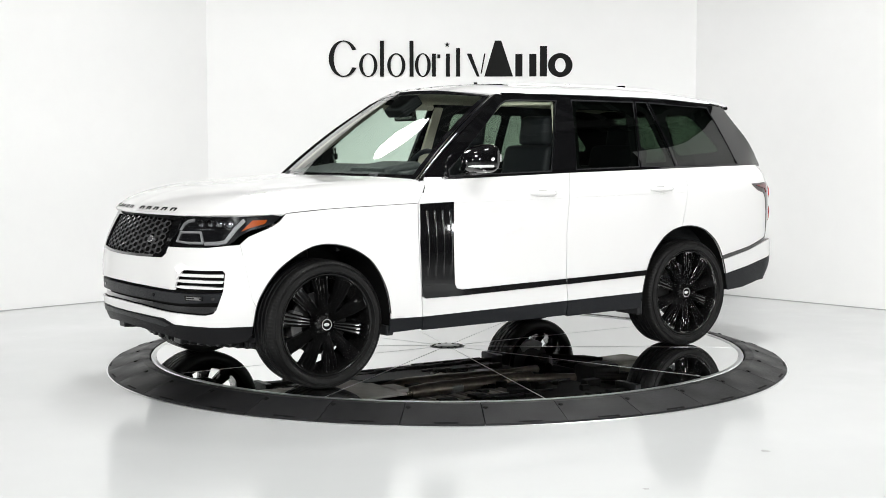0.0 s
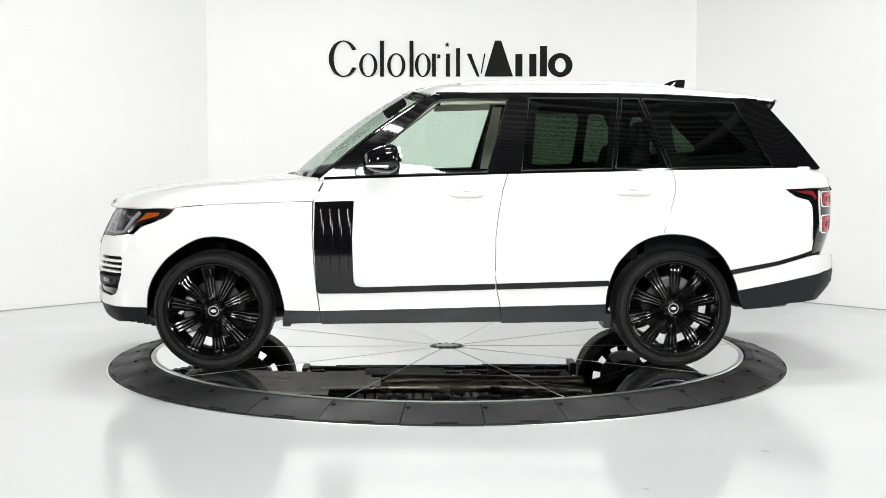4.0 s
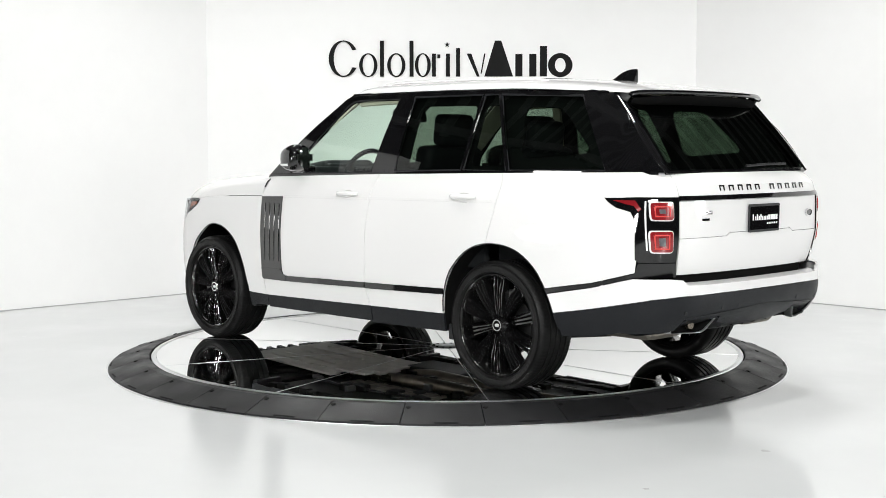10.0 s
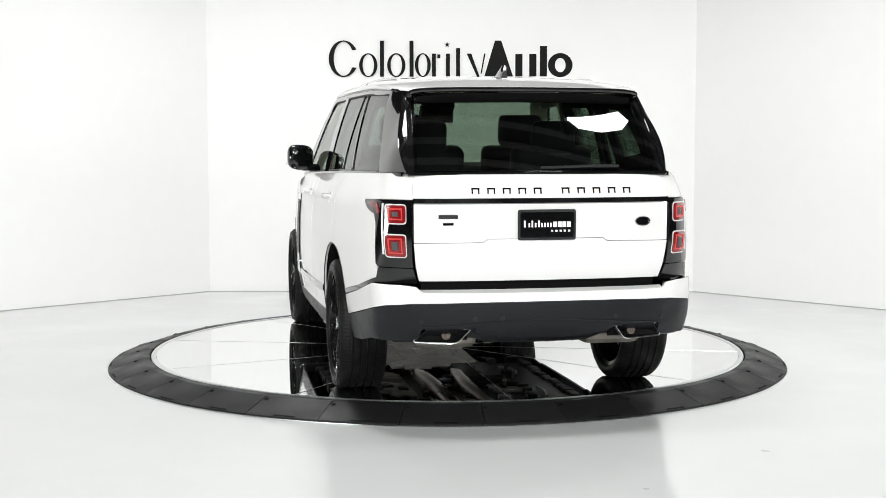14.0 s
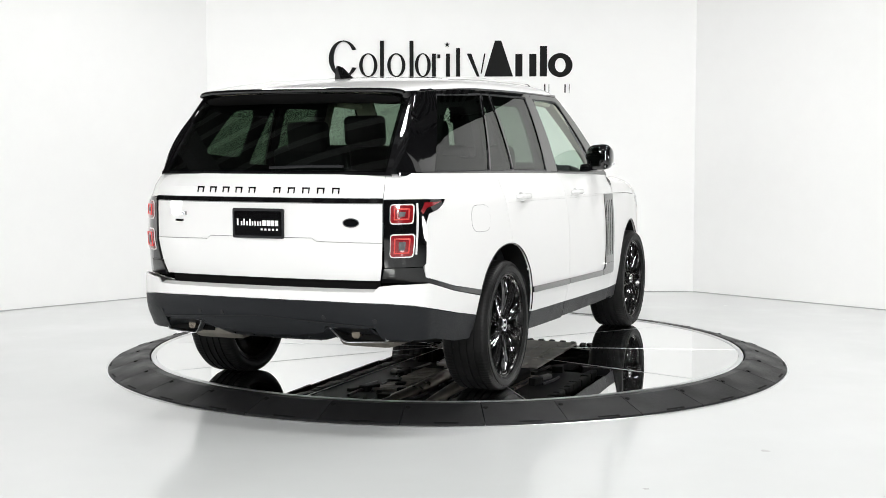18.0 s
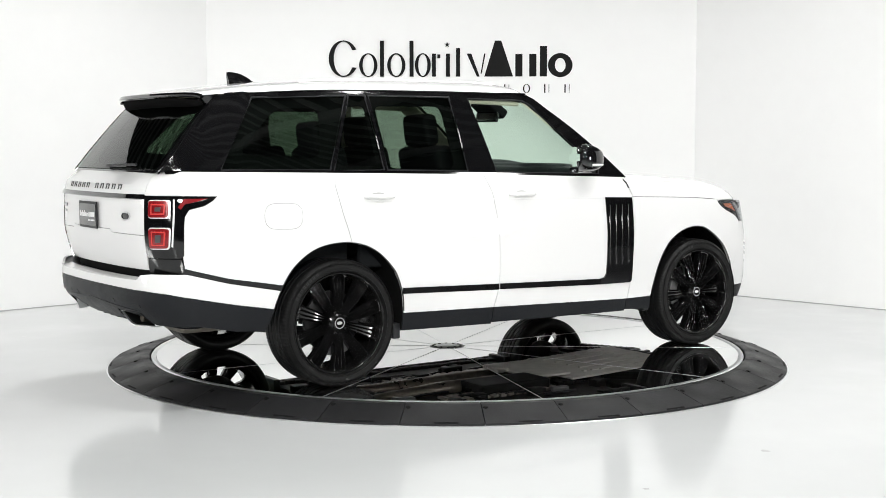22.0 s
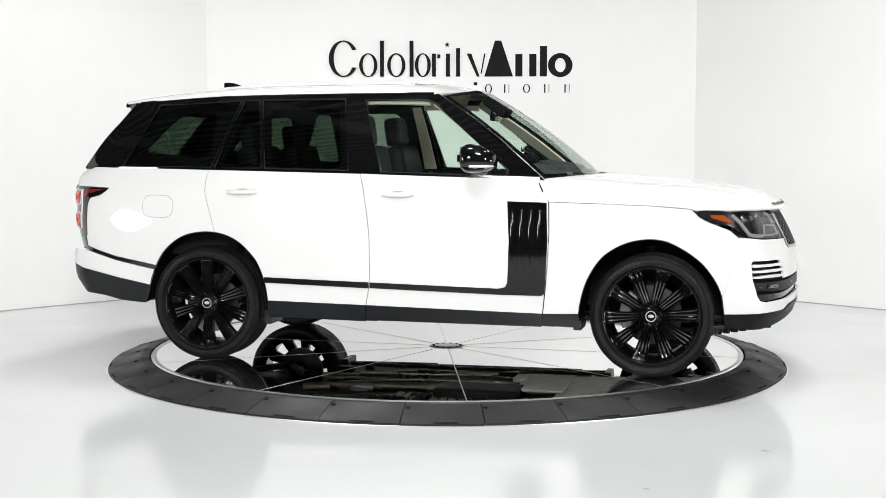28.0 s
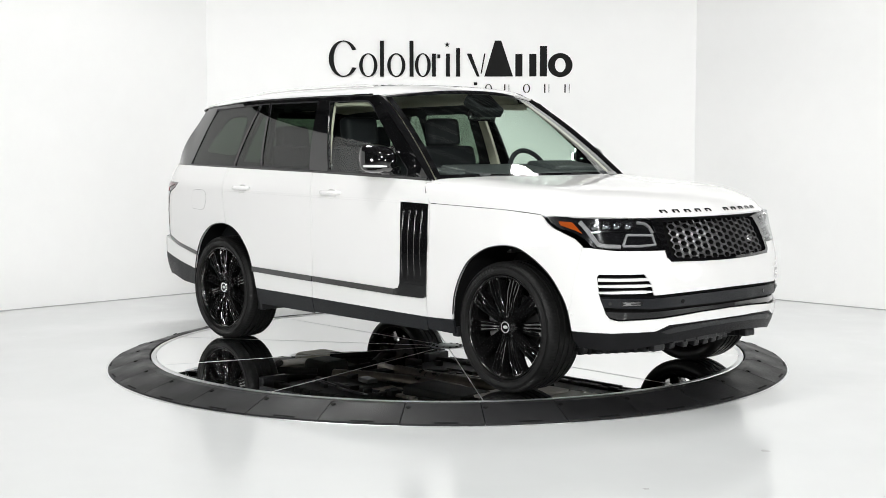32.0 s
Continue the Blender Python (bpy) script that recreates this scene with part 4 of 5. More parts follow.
# ---- the car's glasshouse and roof ----
def pane_part(name, poly, fn, material, parent, out, label, step=.05, lift=0.0):
    ob = skin(name, poly, fn, material, parent, label, step, .0035, (), out, lift)
    ob.visible_shadow = False
    return ob


def grow(poly, d):
    c = sum((Vector(p) for p in poly), Vector((0, 0))) / len(poly)
    return [tuple(Vector(p) + (Vector(p) - c).normalized() * d) for p in poly]


FD = [(.56, 1.226), (.565, 1.262), (.075, 1.680), (.02, 1.706), (-.05, 1.712), (-.412, 1.714), (-.272, 1.248)]
RD = [(-.548, 1.721), (-1.132, 1.720), (-1.074, 1.270), (-.490, 1.257)]
SQ = [(-1.153, 1.720), (-1.265, 1.719), (-1.438, 1.270), (-1.096, 1.271)]
RQ = [(-1.284, 1.718), (-1.893, 1.694), (-2.132, 1.279), (-1.462, 1.272)]


def sides(s):
    fn = lambda x, z: glass(x, z, s)
    out = (0, s, .25)
    frame_ = [(.790, 1.203), (.60, 1.365), (.30, 1.590), (.115, 1.722), (.06, 1.745), (-.5, 1.750), (-1.22, 1.746), (-1.92, 1.716), (-2.085, 1.704), (-2.28, 1.49), (-2.462, 1.270), (-1.96, 1.266), (-1.455, 1.259), (-.4, 1.238)]
    fr = skin("pillar_frame", frame_, fn, M_GLOSS, CAR, "gloss black window frame and pillars", .06, .03, [FD, RD, SQ, RQ], out)
    for nm, poly, m, lab in (("front_door_window", FD, M_CLEAR, "lightly green-tinted door glass"), ("rear_door_window", RD, M_PRIV, "dark privacy glass"),
                             ("quarter_light", SQ, M_PRIV, "dark privacy glass"), ("rear_side_window", RQ, M_PRIV, "dark privacy glass")):
        pane_part(nm, grow(poly, .004), fn, m, fr, out, lab, .08, -.006)
        ring_bar("window_seal", poly + poly[:1], .012, .002, M_SATIN, fr, fn)
    # bright-edged waist moulding
    ring_bar("waist_moulding", [(x, 1.212 + (.76 - x) * .0225 if x > -1.45 else 1.262 + (-1.45 - x) * .006) for x in [.765 - k * .1 for k in range(33)]], .022, .007, M_GLOSS, fr, lambda x, z: (x, s * (lerp_table(GLASS_B, x) + .006 + .02 * max(0, 1.26 - z)), z))
    for a, b in (((-.455, 1.738), (-.395, 1.245)),):
        ring_bar("door_gap", [a, b], .006, .0008, M_SEAM, fr, fn)
    ring_bar("roof_moulding", [(.05 - k * .1, lerp_table([(-2.1, 1.705), (-1.92, 1.720), (-1.22, 1.750), (-.5, 1.754), (.06, 1.750)], .05 - k * .1)) for k in range(22)], .014, .006, M_GLOSS, fr, fn)
    # windscreen pillar
    def pillar(a, b):
        x = .790 + (.060 - .790) * a
        z = 1.203 + (1.748 - 1.203) * a + .022 * math.sin(a * math.pi)
        g = Vector(glass(x + .012 * math.sin(a * math.pi), z, s))
        w = Vector(screen(a, s * 1.0))
        q = w.lerp(g, b)
        return (q.x + .010 * math.sin(b * math.pi), q.y + s * .012 * math.sin(b * math.pi), q.z)
    skin("windscreen_pillar", [(0, 0), (1, 0), (1, 1), (0, 1)], pillar, M_GLOSS, CAR, "gloss black windscreen pillar", .08, .02, (), (1, s, .5))
    # corner pillar between the tailgate glass and the side
    def corner(a, b):
        g0 = Vector(glass(-2.462 + (2.462 - 2.085) * a, 1.270 + (1.704 - 1.270) * a, s))
        r0 = Vector(rear_glass(a, s))
        q = g0.lerp(r0, b)
        return (q.x - .002 * math.sin(b * math.pi), q.y + s * .003 * math.sin(b * math.pi), q.z)
    skin("rear_pillar", [(0, 0), (1, 0), (1, 1), (0, 1)], corner, M_GLOSS, CAR, "gloss black rear pillar", .08, .02, (), (-1, s, .3))
    # door mirror
    bm = bmesh.new()
    bmesh.ops.create_uvsphere(bm, u_segments=28, v_segments=16, radius=1)
    for v in bm.verts:
        x, y, z = v.co
        e = lambda q, p: math.copysign(abs(q) ** p, q)
        X, Y, Z = e(x, .75), e(y, .62), e(z, .62)
        if X < 0:
            X *= .48
        taper = 1 - .18 * max(X, 0)
        v.co = (X * .142 - .018 * Y * s, Y * .098 * taper, (Z * .091 - (.006 if -.62 < Z < -.45 else 0)) * taper - .012 * max(X, 0) + (.006 * Y * s))
    shell = part("door_mirror", bm, M_GLOSS, CAR, "gloss black door mirror", smooth=True)
    shell.matrix_basis = pose(.365, s * .990, 1.334, 0, 0, s * 6)
    bm = bmesh.new()
    box(bm, (.010, .150, .135))
    bmesh.ops.bevel(bm, geom=[e for e in bm.edges if abs((e.verts[0].co - e.verts[1].co).x) > .004], offset=.045, segments=5, affect="EDGES")
    g_ = part("mirror_glass", bm, M_MIRROR, shell, "silvered mirror glass")
    g_.matrix_basis = pose(-.071, 0, .004, 0, 0, s * 7)
    vs, fs = tube([(.01 + .118 * math.cos(a), s * (.005 + .088 * math.sin(a)), -.045) for a in [k * math.pi / 2 / 8 * 1.15 - .15 for k in range(9)]], .008, 8)
    link_mesh("turn_signal", vs, fs, M_WHITELENS, shell, "slim clear turn signal")
    bm = bmesh.new()
    box(bm, (.13, .135, .05), pose(.40, s * .925, 1.262, 0, 0, s * 12), .02)
    box(bm, (.10, .08, .06), pose(.42, s * .945, 1.275, s * 20, 0, 0), .02)
    part("mirror_foot", bm, M_GLOSS, shell).matrix_parent_inverse = shell.matrix_basis.inverted()
    return fr


for s in (1, -1):
    sides(s)

ws = pane_part("windscreen", [(0, -1), (1, -1), (1, 1), (0, 1)], screen, M_CLEAR, CAR, (1, 0, 1), "lightly green-tinted windscreen", .08)
# black printed border of the windscreen, top sensor patch
skin("screen_border", [(.955, -.985), (1, -.985), (1, .985), (.955, .985)], screen, M_GLOSS, ws, "black printed glass border", .05, .002, (), (1, 0, 1), .002)
skin("screen_border", [(0, -.985), (.05, -.985), (.05, .985), (0, .985)], screen, M_GLOSS, ws, "black printed glass border", .05, .002, (), (1, 0, 1), .002)
for s in (1, -1):
    edge = [(.03, .955), (.5, .952), (.97, .945), (.97, .992), (.03, .992)]
    skin("screen_border", [(a, s * b) for a, b in edge], screen, M_GLOSS, ws, "black printed glass border", .05, .002, (), (1, 0, 1), .002)
skin("sensor_patch", fillet([(.80, -.09), (.80, .09), (.955, .17), (.955, -.17)], .03), screen, M_GLOSS, ws, "black sensor patch", .04, .002, (), (1, 0, 1), -.004)
skin("roof_panel", [(0, -1), (1, -1), (1, 1), (0, 1)], roof, M_PAINT, CAR, "white roof panel", .04, .015, (), (0, 0, 1))
skin("glass_roof", fillet([(.10, -.50), (.62, -.50), (.62, .50), (.10, .50)], .04), roof, M_GLOSS, CAR, "dark panoramic glass roof", .05, .004, (), (0, 0, 1), .002)
for s in (1, -1):
    vs, fs = tube([Vector(roof(.10 + .60 * k / 16, s * .56)) + Vector((0, 0, .008 * min(1, k, 16 - k))) for k in range(17)], .008, 8)
    link_mesh("roof_rail", vs, fs, M_PAINT, CAR, "slim white roof moulding")


def spoiler_under(a, b):
    t = abs(b)
    lo = Vector(rear_glass(1.0, b * .985))
    e = Vector((-2.262 + .10 * t ** 4, .595 * b, lerp_table([(0, 1.712), (.6, 1.706), (1, 1.690)], t)))
    p = lo.lerp(e, a)
    return (p.x, p.y, p.z - .045 * max(0, math.sin(a * math.pi)) ** .7 - .016)


skin("spoiler", [(0, -1), (1, -1), (1, 1), (0, 1)], spoiler_under, M_SHADE, CAR, "black underside of the roof spoiler", .06, .012, (), (0, 0, -1))
vs, fs = tube([Vector(roof(1, -1 + 2 * k / 24)) + Vector((.004, 0, -.014)) for k in range(25)], .014, 8)
link_mesh("spoiler_lip", vs, fs, M_GLOSS, CAR, "gloss black spoiler edge")
for s in (1, -1):
    # the spoiler's end plate, from the roof's corner down to the rear pillar
    def fin(a, b):
        top = Vector((-2.09 - .085 * a, s * (.668 - .050 * a), 1.708 - .010 * a))
        return (top.x + .030 * b * a, top.y, top.z - b * (.075 - .035 * a))
    skin("spoiler_fin", [(0, 0), (1, 0), (1, 1), (0, 1)], fin, M_GLOSS, CAR, "gloss black spoiler side fin", .15, .020, (), (0, s, 0))
bm = bmesh.new()
box(bm, (.02, .34, .012), pose(-2.262, 0, 1.700), .004)
part("brake_light", bm, M_LAMPDARK, CAR, "slim dark high brake light")
# shark fin
vs, fs = [], []
for k in range(13):
    t = k / 12
    x = -1.530 - .182 * t
    h = .080 * (1 - (1 - t) ** 2.2)
    w = .030 * (1 - .35 * t)
    zb = 1.810 - .014 * t
    lean = -.012 * t
    vs += [(x, -w, zb), (x + lean, -w * .35, zb + h * .8), (x + lean, 0, zb + h), (x + lean, w * .35, zb + h * .8), (x, w, zb)]
for k in range(12):
    q = 5 * k
    fs += [(q + j, q + j + 1, q + 6 + j, q + 5 + j) for j in range(4)]
fs.append((60, 61, 62, 63, 64))
fs.append((4, 3, 2, 1, 0))
link_mesh("antenna", vs, fs, M_GLOSS, CAR, "gloss black shark fin antenna")
# cowl and wipers
def cowl(a, b):
    p0, p1 = Vector(hood(0, b)), Vector(screen(.03, b))
    q = p0.lerp(p1, a)
    return (q.x, q.y, q.z - .012 * math.sin(a * math.pi))


skin("cowl", [(0, -.98), (1, -.98), (1, .98), (0, .98)], cowl, M_SATIN, CAR, "black plastic cowl", .06, .01, (), (0, 0, 1))
for y0, y1 in ((.55, -.15), (-.10, -.72)):
    pts = [Vector(screen(.02 + .035 * math.sin(k / 10 * math.pi) + .01, (y0 + (y1 - y0) * k / 10) / .87)) + Vector((.018, 0, -.020)) for k in range(11)]
    vs, fs = tube(pts, .007, 6)
    link_mesh("wiper", vs, fs, M_SATIN, CAR, "black windscreen wiper")
pane_part("tailgate_window", [(.035, -.955), (.97, -.955), (.97, .955), (.035, .955)], rear_glass, M_PRIV, CAR, (-1, 0, .6), "dark privacy glass", .08)
TG_FRAME = skin("tailgate_frame", [(0, -1), (1, -1), (1, 1), (0, 1)], rear_glass, M_GLOSS, CAR, "gloss black tailgate window frame", .06, .012, [[(.045, -.93), (.95, -.93), (.95, .93), (.045, .93)]], (-1, 0, .6), -.006)
vs, fs = tube([Vector(rear_glass(.06, 0)) + Vector((-.012, 0, .004)), Vector(rear_glass(.07, -.35)) + Vector((-.018, 0, .008)), Vector(rear_glass(.075, -.62)) + Vector((-.016, 0, .006))], .008, 6)
link_mesh("rear_wiper", vs, fs, M_SATIN, CAR, "slim black rear wiper")


# ---- the car's tail ----
E_ = U_END


def tail(w, z):
    return body((1 if w >= 0 else -1) * (E_ - abs(w)), z)


def tail_bumper(w, z):
    return rear_bumper((1 if w >= 0 else -1) * (E_ - abs(w)), z)


def tail_panel(name, half, material, label="", holes=(), lift=0.0, step=.05, thick=.014, fn=tail, parent=None):
    return skin(name, sym(half), fn, material, parent or CAR, label, step, thick, holes, radial, lift)


W_T = E_ - 5.648     # half width of the tailgate along the skin
TG = tail_panel("tailgate", [(0, 1.266), (.45, 1.266), (W_T + .018, 1.266), (W_T + .008, 1.20), (W_T, 1.146), (.4, 1.146), (0, 1.146)], M_PAINT, "white tailgate with a dark wordmark")
tail_panel("tailgate_strip", [(0, 1.146), (.5, 1.146), (W_T + .002, 1.146), (W_T + .002, 1.122), (.5, 1.122), (0, 1.122)], M_GLOSS, "gloss black strip across the tailgate", lift=.004, fn=lambda w, z: (tail(w, z)[0] - .34 * (1.146 - z), tail(w, z)[1], z))
tail_panel("tailgate_skin", [(0, 1.119), (.5, 1.119), (W_T - .002, 1.119), (W_T - .004, .921), (.337, .925), (.312, .942), (0, .942)], M_PAINT, "white upper tailgate skin", lift=-.004)
tail_panel("tailgate_drop", [(0, .9395), (.3105, .9395), (.3355, .9222), (W_T - .004, .9182), (W_T - .008, .80), (W_T - .02, .722), (.4, .722), (0, .722)], M_PAINT, "white drop-down lower tailgate", lift=-.002)
tail_panel("tailgate_gap", [(0, .76), (W_T - .03, .76), (W_T - .03, .66), (0, .66)], M_SEAM, "", lift=-.03)
# wordmark as plain bars
for grp in (range(0, 5), range(6, 11)):
    for k in grp:
        c = (.377 - .0825 * k) if k < 5 else (-.105 - .0855 * (k - 6))
        for dy in (-.017, .017):
            skin("mark_bar", [(c + dy - .0035, 1.169), (c + dy + .0035, 1.169), (c + dy + .0035, 1.199), (c + dy - .0035, 1.199)], tail, M_GLOSS, TG, "", .03, .004, (), radial, .004)
        skin("mark_bar", [(c - .022, 1.192), (c + .022, 1.192), (c + .022, 1.199), (c - .022, 1.199)], tail, M_GLOSS, TG, "", .03, .004, (), radial, .004)
for z0, h, w in ((1.045, .020, .10), (1.012, .012, .055)):
    skin("model_mark", [(.52 - w / 2, z0), (.52 + w / 2, z0), (.52 + w / 2, z0 + h), (.52 - w / 2, z0 + h)], tail, M_CHROMED if h > .015 else M_GLOSS, TG, "", .03, .003, (), radial, .002)
skin("badge", [(-.535 + .042 * math.cos(k * math.pi / 12), 1.023 + .021 * math.sin(k * math.pi / 12)) for k in range(24)], tail, M_GLOSS, TG, "small dark oval badge", .02, .005, (), radial, .004)
ring_bar("badge_rim", [(-(E_ - (.535 - .042 * math.cos(k * math.pi / 12))), 1.023 + .021 * math.sin(k * math.pi / 12)) for k in range(25)], .007, .008, M_CHROME, TG)
# registration plate with dark bars for its writing
plate = skin("number_plate", fillet([(-.155, .934), (.157, .934), (.157, 1.090), (-.155, 1.090)], .012), tail, M_SATIN, CAR, "black dealer plate with pale writing", .05, .006, (), radial, .012)
skin("plate_face", fillet([(-.142, .948), (.144, .948), (.144, 1.076), (-.142, 1.076)], .008), tail, M_GLOSS, plate, "", .05, .003, (), radial, .015)
xs = [.122, .098, .082, .064, .046, .030, .014, -.002, -.018]
for k, c in enumerate(xs):
    hh = .034 if k in (0, 2, 4) else .022
    skin("plate_bar", [(c - .0042, 1.000), (c + .0042, 1.000), (c + .0042, 1.000 + hh), (c - .0042, 1.000 + hh)], tail, M_PAPER, plate, "", .03, .002, (), radial, .017)
for c in (-.040, -.066, -.090, -.115):
    skin("plate_bar", [(c - .010, 1.000), (c + .010, 1.000), (c + .010, 1.028), (c - .010, 1.028)], tail, M_PAPER, plate, "", .03, .002, (), radial, .017)
for c in (-.025, -.048, -.071, -.094, -.117):
    skin("plate_bar", [(c - .006, .976), (c + .006, .976), (c + .006, .986), (c - .006, .986)], tail, M_PAPER, plate, "", .03, .002, (), radial, .017)

# bumper
bump_white = [(0, .668), (.45, .668), (W_T - .05, .672), (W_T - .02, .700), (W_T + .06, .708), (E_ - 5.43, .708), (E_ - ux(-2.38), .708), (E_ - ux(-2.14), .645), (E_ - ux(-1.842), .590), (E_ - ux(-1.880), .488),
              (E_ - ux(-2.1), .525), (E_ - ux(-2.33), .570), (E_ - ux(-2.46), .600), (W_T, .615), (.4, .620), (0, .621)]
BUMP = tail_panel("rear_bumper", bump_white, M_PAINT, "white rear bumper", fn=tail_bumper, step=.045)
tail_panel("bumper_ledge", [(0, .706), (W_T - .04, .706), (W_T - .05, .672), (0, .668)], M_PAINT, "", fn=lambda w, z: (tail_bumper(w, .668)[0] + (z - .668) * 1.6, tail_bumper(w, .668)[1], .668 + (z - .668) * .35), parent=BUMP, step=.05)
black = [(0, .617), (.4, .616), (W_T, .611), (E_ - ux(-2.46), .596), (E_ - ux(-2.33), .566), (E_ - ux(-2.1), .521), (E_ - ux(-1.882), .484), (E_ - ux(-1.928), .362), (E_ - ux(-2.1), .372), (E_ - ux(-2.3), .410), (W_T + .02, .415), (.72, .405), (.69, .425), (.655, .485), (.375, .486), (.36, .45), (.2, .425), (0, .42)]
BB = tail_panel("rear_skirt", black, M_CLAD, "dark grey lower rear bumper", fn=tail_bumper, step=.045)
for s in (1, -1):
    ring_bar("skirt_seam", [(s * (E_ - .285), .598), (s * (E_ - .29), .50)], .005, .0008, M_SEAM, BB, rear_bumper)
    for w, z in ((.38, .535), (.66, .52), (.235, .535)):
        if w == .235 and s < 0:
            continue
        dot = [(s * w + .012 * math.cos(a), z + .012 * math.sin(a)) for a in [k * math.pi / 6 for k in range(12)]]
        skin("parking_sensor", dot, tail_bumper, M_SATIN, BB, "", .02, .004, (), radial, .0015)
    ring_bar("skirt_crease", [(s * (E_ - .01 - .038 * k), .528 - .0022 * k) for k in range(18)], .006, .001, M_SATIN, BB, rear_bumper)
    # tail pipe trim: a slanted frame round a dark opening
    loop = fillet([(s * .385, .479), (s * .640, .479), (s * .672, .405), (s * .450, .398)], [.012, .03, .02, .03])
    vs, fs = [], []
    n = len(loop)
    for y, z in loop:
        x0 = -2.578 + .27 * max(0, abs(y) - .39) + .30 * max(0, .479 - z)
        cy, cz = s * .535, .440
        for k, dx in ((1.0, .05), (1.02, .004), (1.01, -.004), (.985, -.003), (.975, .012)):
            vs.append((x0 + dx, cy + (y - cy) * k, cz + (z - cz) * (1 + (k - 1) * 3)))
    for i in range(n):
        a, b = 5 * i, 5 * ((i + 1) % n)
        fs += [(a + j, b + j, b + j + 1, a + j + 1) for j in range(4)]
    tp = link_mesh("tailpipe_trim", vs, fs, M_STRIP, CAR, "thin polished steel tailpipe trim")
    vs2, fs2 = [], []
    for y, z in loop:
        x0 = -2.578 + .27 * max(0, abs(y) - .39) + .30 * max(0, .479 - z)
        for k, dx in ((.97, .010), (.90, .12)):
            vs2.append((x0 + dx, cy + (y - cy) * k, cz + (z - cz) * (1 + (k - 1) * 2)))
    for i in range(n):
        a, b = 2 * i, 2 * ((i + 1) % n)
        fs2.append((a, b, b + 1, a + 1))
    link_mesh("tailpipe_throat", vs2, fs2, M_SEAM, tp)
    bm = bmesh.new()
    box(bm, (.01, .28, .08), pose(-2.46, s * .52, .447), .004)
    part("tailpipe_mouth", bm, M_SEAM, tp)
    vs, fs = tube([(-2.50, s * .50, .44), (-2.30, s * .48, .43), (-2.1, s * .44, .42)], .024, 10)
    link_mesh("tailpipe", vs, fs, M_EXH, tp, "heat-stained exhaust pipe")


def under_tail(w, t):
    """The bumper's underside, curling forward from its lower edge."""
    z0 = lerp_table([(0, .424), (.2, .428), (.36, .452), (.40, .484), (.64, .482), (.70, .42), (.8, .415), (1.2, .37)], abs(w))
    p = Vector(tail_bumper(w, z0))
    q = Vector((p.x + .34 + .05 * math.cos(w * 3), p.y * .86, .372))
    r = p.lerp(q, t)
    return (r.x, r.y, r.z - .028 * math.sin(min(1, t * 1.3) * math.pi) * (1 if abs(w) < .36 else .4))


skin("rear_underside", [(-.86, 0), (.86, 0), (.86, 1), (-.86, 1)], under_tail, M_CLAD, CAR, "dark underside of the rear bumper", .06, .008, (), (-.3, 0, -1))
for k in range(5):
    y0 = -.24 + .12 * k
    ring_bar("valance_rib", [(y0, .1), (y0 * 1.02, .5)], .008, .006, M_SATIN, CAR, lambda a, b: under_tail(a, b))


# tail lamps
def tail_lamp(s):
    base = [(5.205, 1.133), (5.40, 1.137), (5.642, 1.137), (5.643, .96), (5.640, .795), (5.42, .795), (5.402, .81), (5.400, .96), (5.396, 1.02), (5.372, 1.065), (5.29, 1.084), (5.245, 1.105)]
    L = [(s * u, z) for u, z in base]
    t = flat_panel("tail_lamp", L, M_GLOSS, "red tail lamp in a gloss black surround", step=.035, lift=.004)
    flat_panel("side_reflector", [(s * u, z) for u, z in ((5.26, 1.122), (5.40, 1.122), (5.435, 1.078), (5.420, 1.064), (5.392, 1.094), (5.33, 1.106))], M_REDLENS, "red side lamp", lift=.008, step=.03, parent=t)
    for z0, z1 in ((1.015, 1.118), (.845, .966)):
        pod = fillet([(s * 5.472, z1), (s * 5.612, z1), (s * 5.614, z0), (s * 5.482, z0)], .022)
        p = flat_panel("lamp_pod", pod, M_WHITELENS, "milky lens round a red square lamp", lift=.007, step=.03, parent=t)
        red = fillet([(s * 5.483, z1 - .007), (s * 5.609, z1 - .006), (s * 5.611, z0 + .006), (s * 5.491, z0 + .007)], .018)
        skin("red_lens", red, body, M_REDLENS, t, "red square lamp", .03, .006, (), radial, .011)
        h = (z1 - z0)
        guide = [(5.508, z1 - .026), (5.588, z1 - .025), (5.590, z0 + .025), (5.514, z0 + .026), (5.508, z1 - .026)]
        ring_bar("light_guide", [(s * u, z) for u, z in guide], .011, .015, M_GLOW, t, body, "glowing red light guide")
        core = [(s * u, z) for u, z in ((5.531, z1 - .040), (5.566, z1 - .040), (5.568, z0 + .040), (5.535, z0 + .040))]
        skin("lamp_core", core, body, M_LAMPGREY, t, "grey lamp core", .03, .005, (), radial, .014)
    ring_bar("lens_edge", [(s * u, z) for u, z in ((5.458, 1.12), (5.457, 1.06), (5.460, .98), (5.468, .86))], .012, .009, M_WHITELENS, t, body)


for s in (1, -1):
    tail_lamp(s)


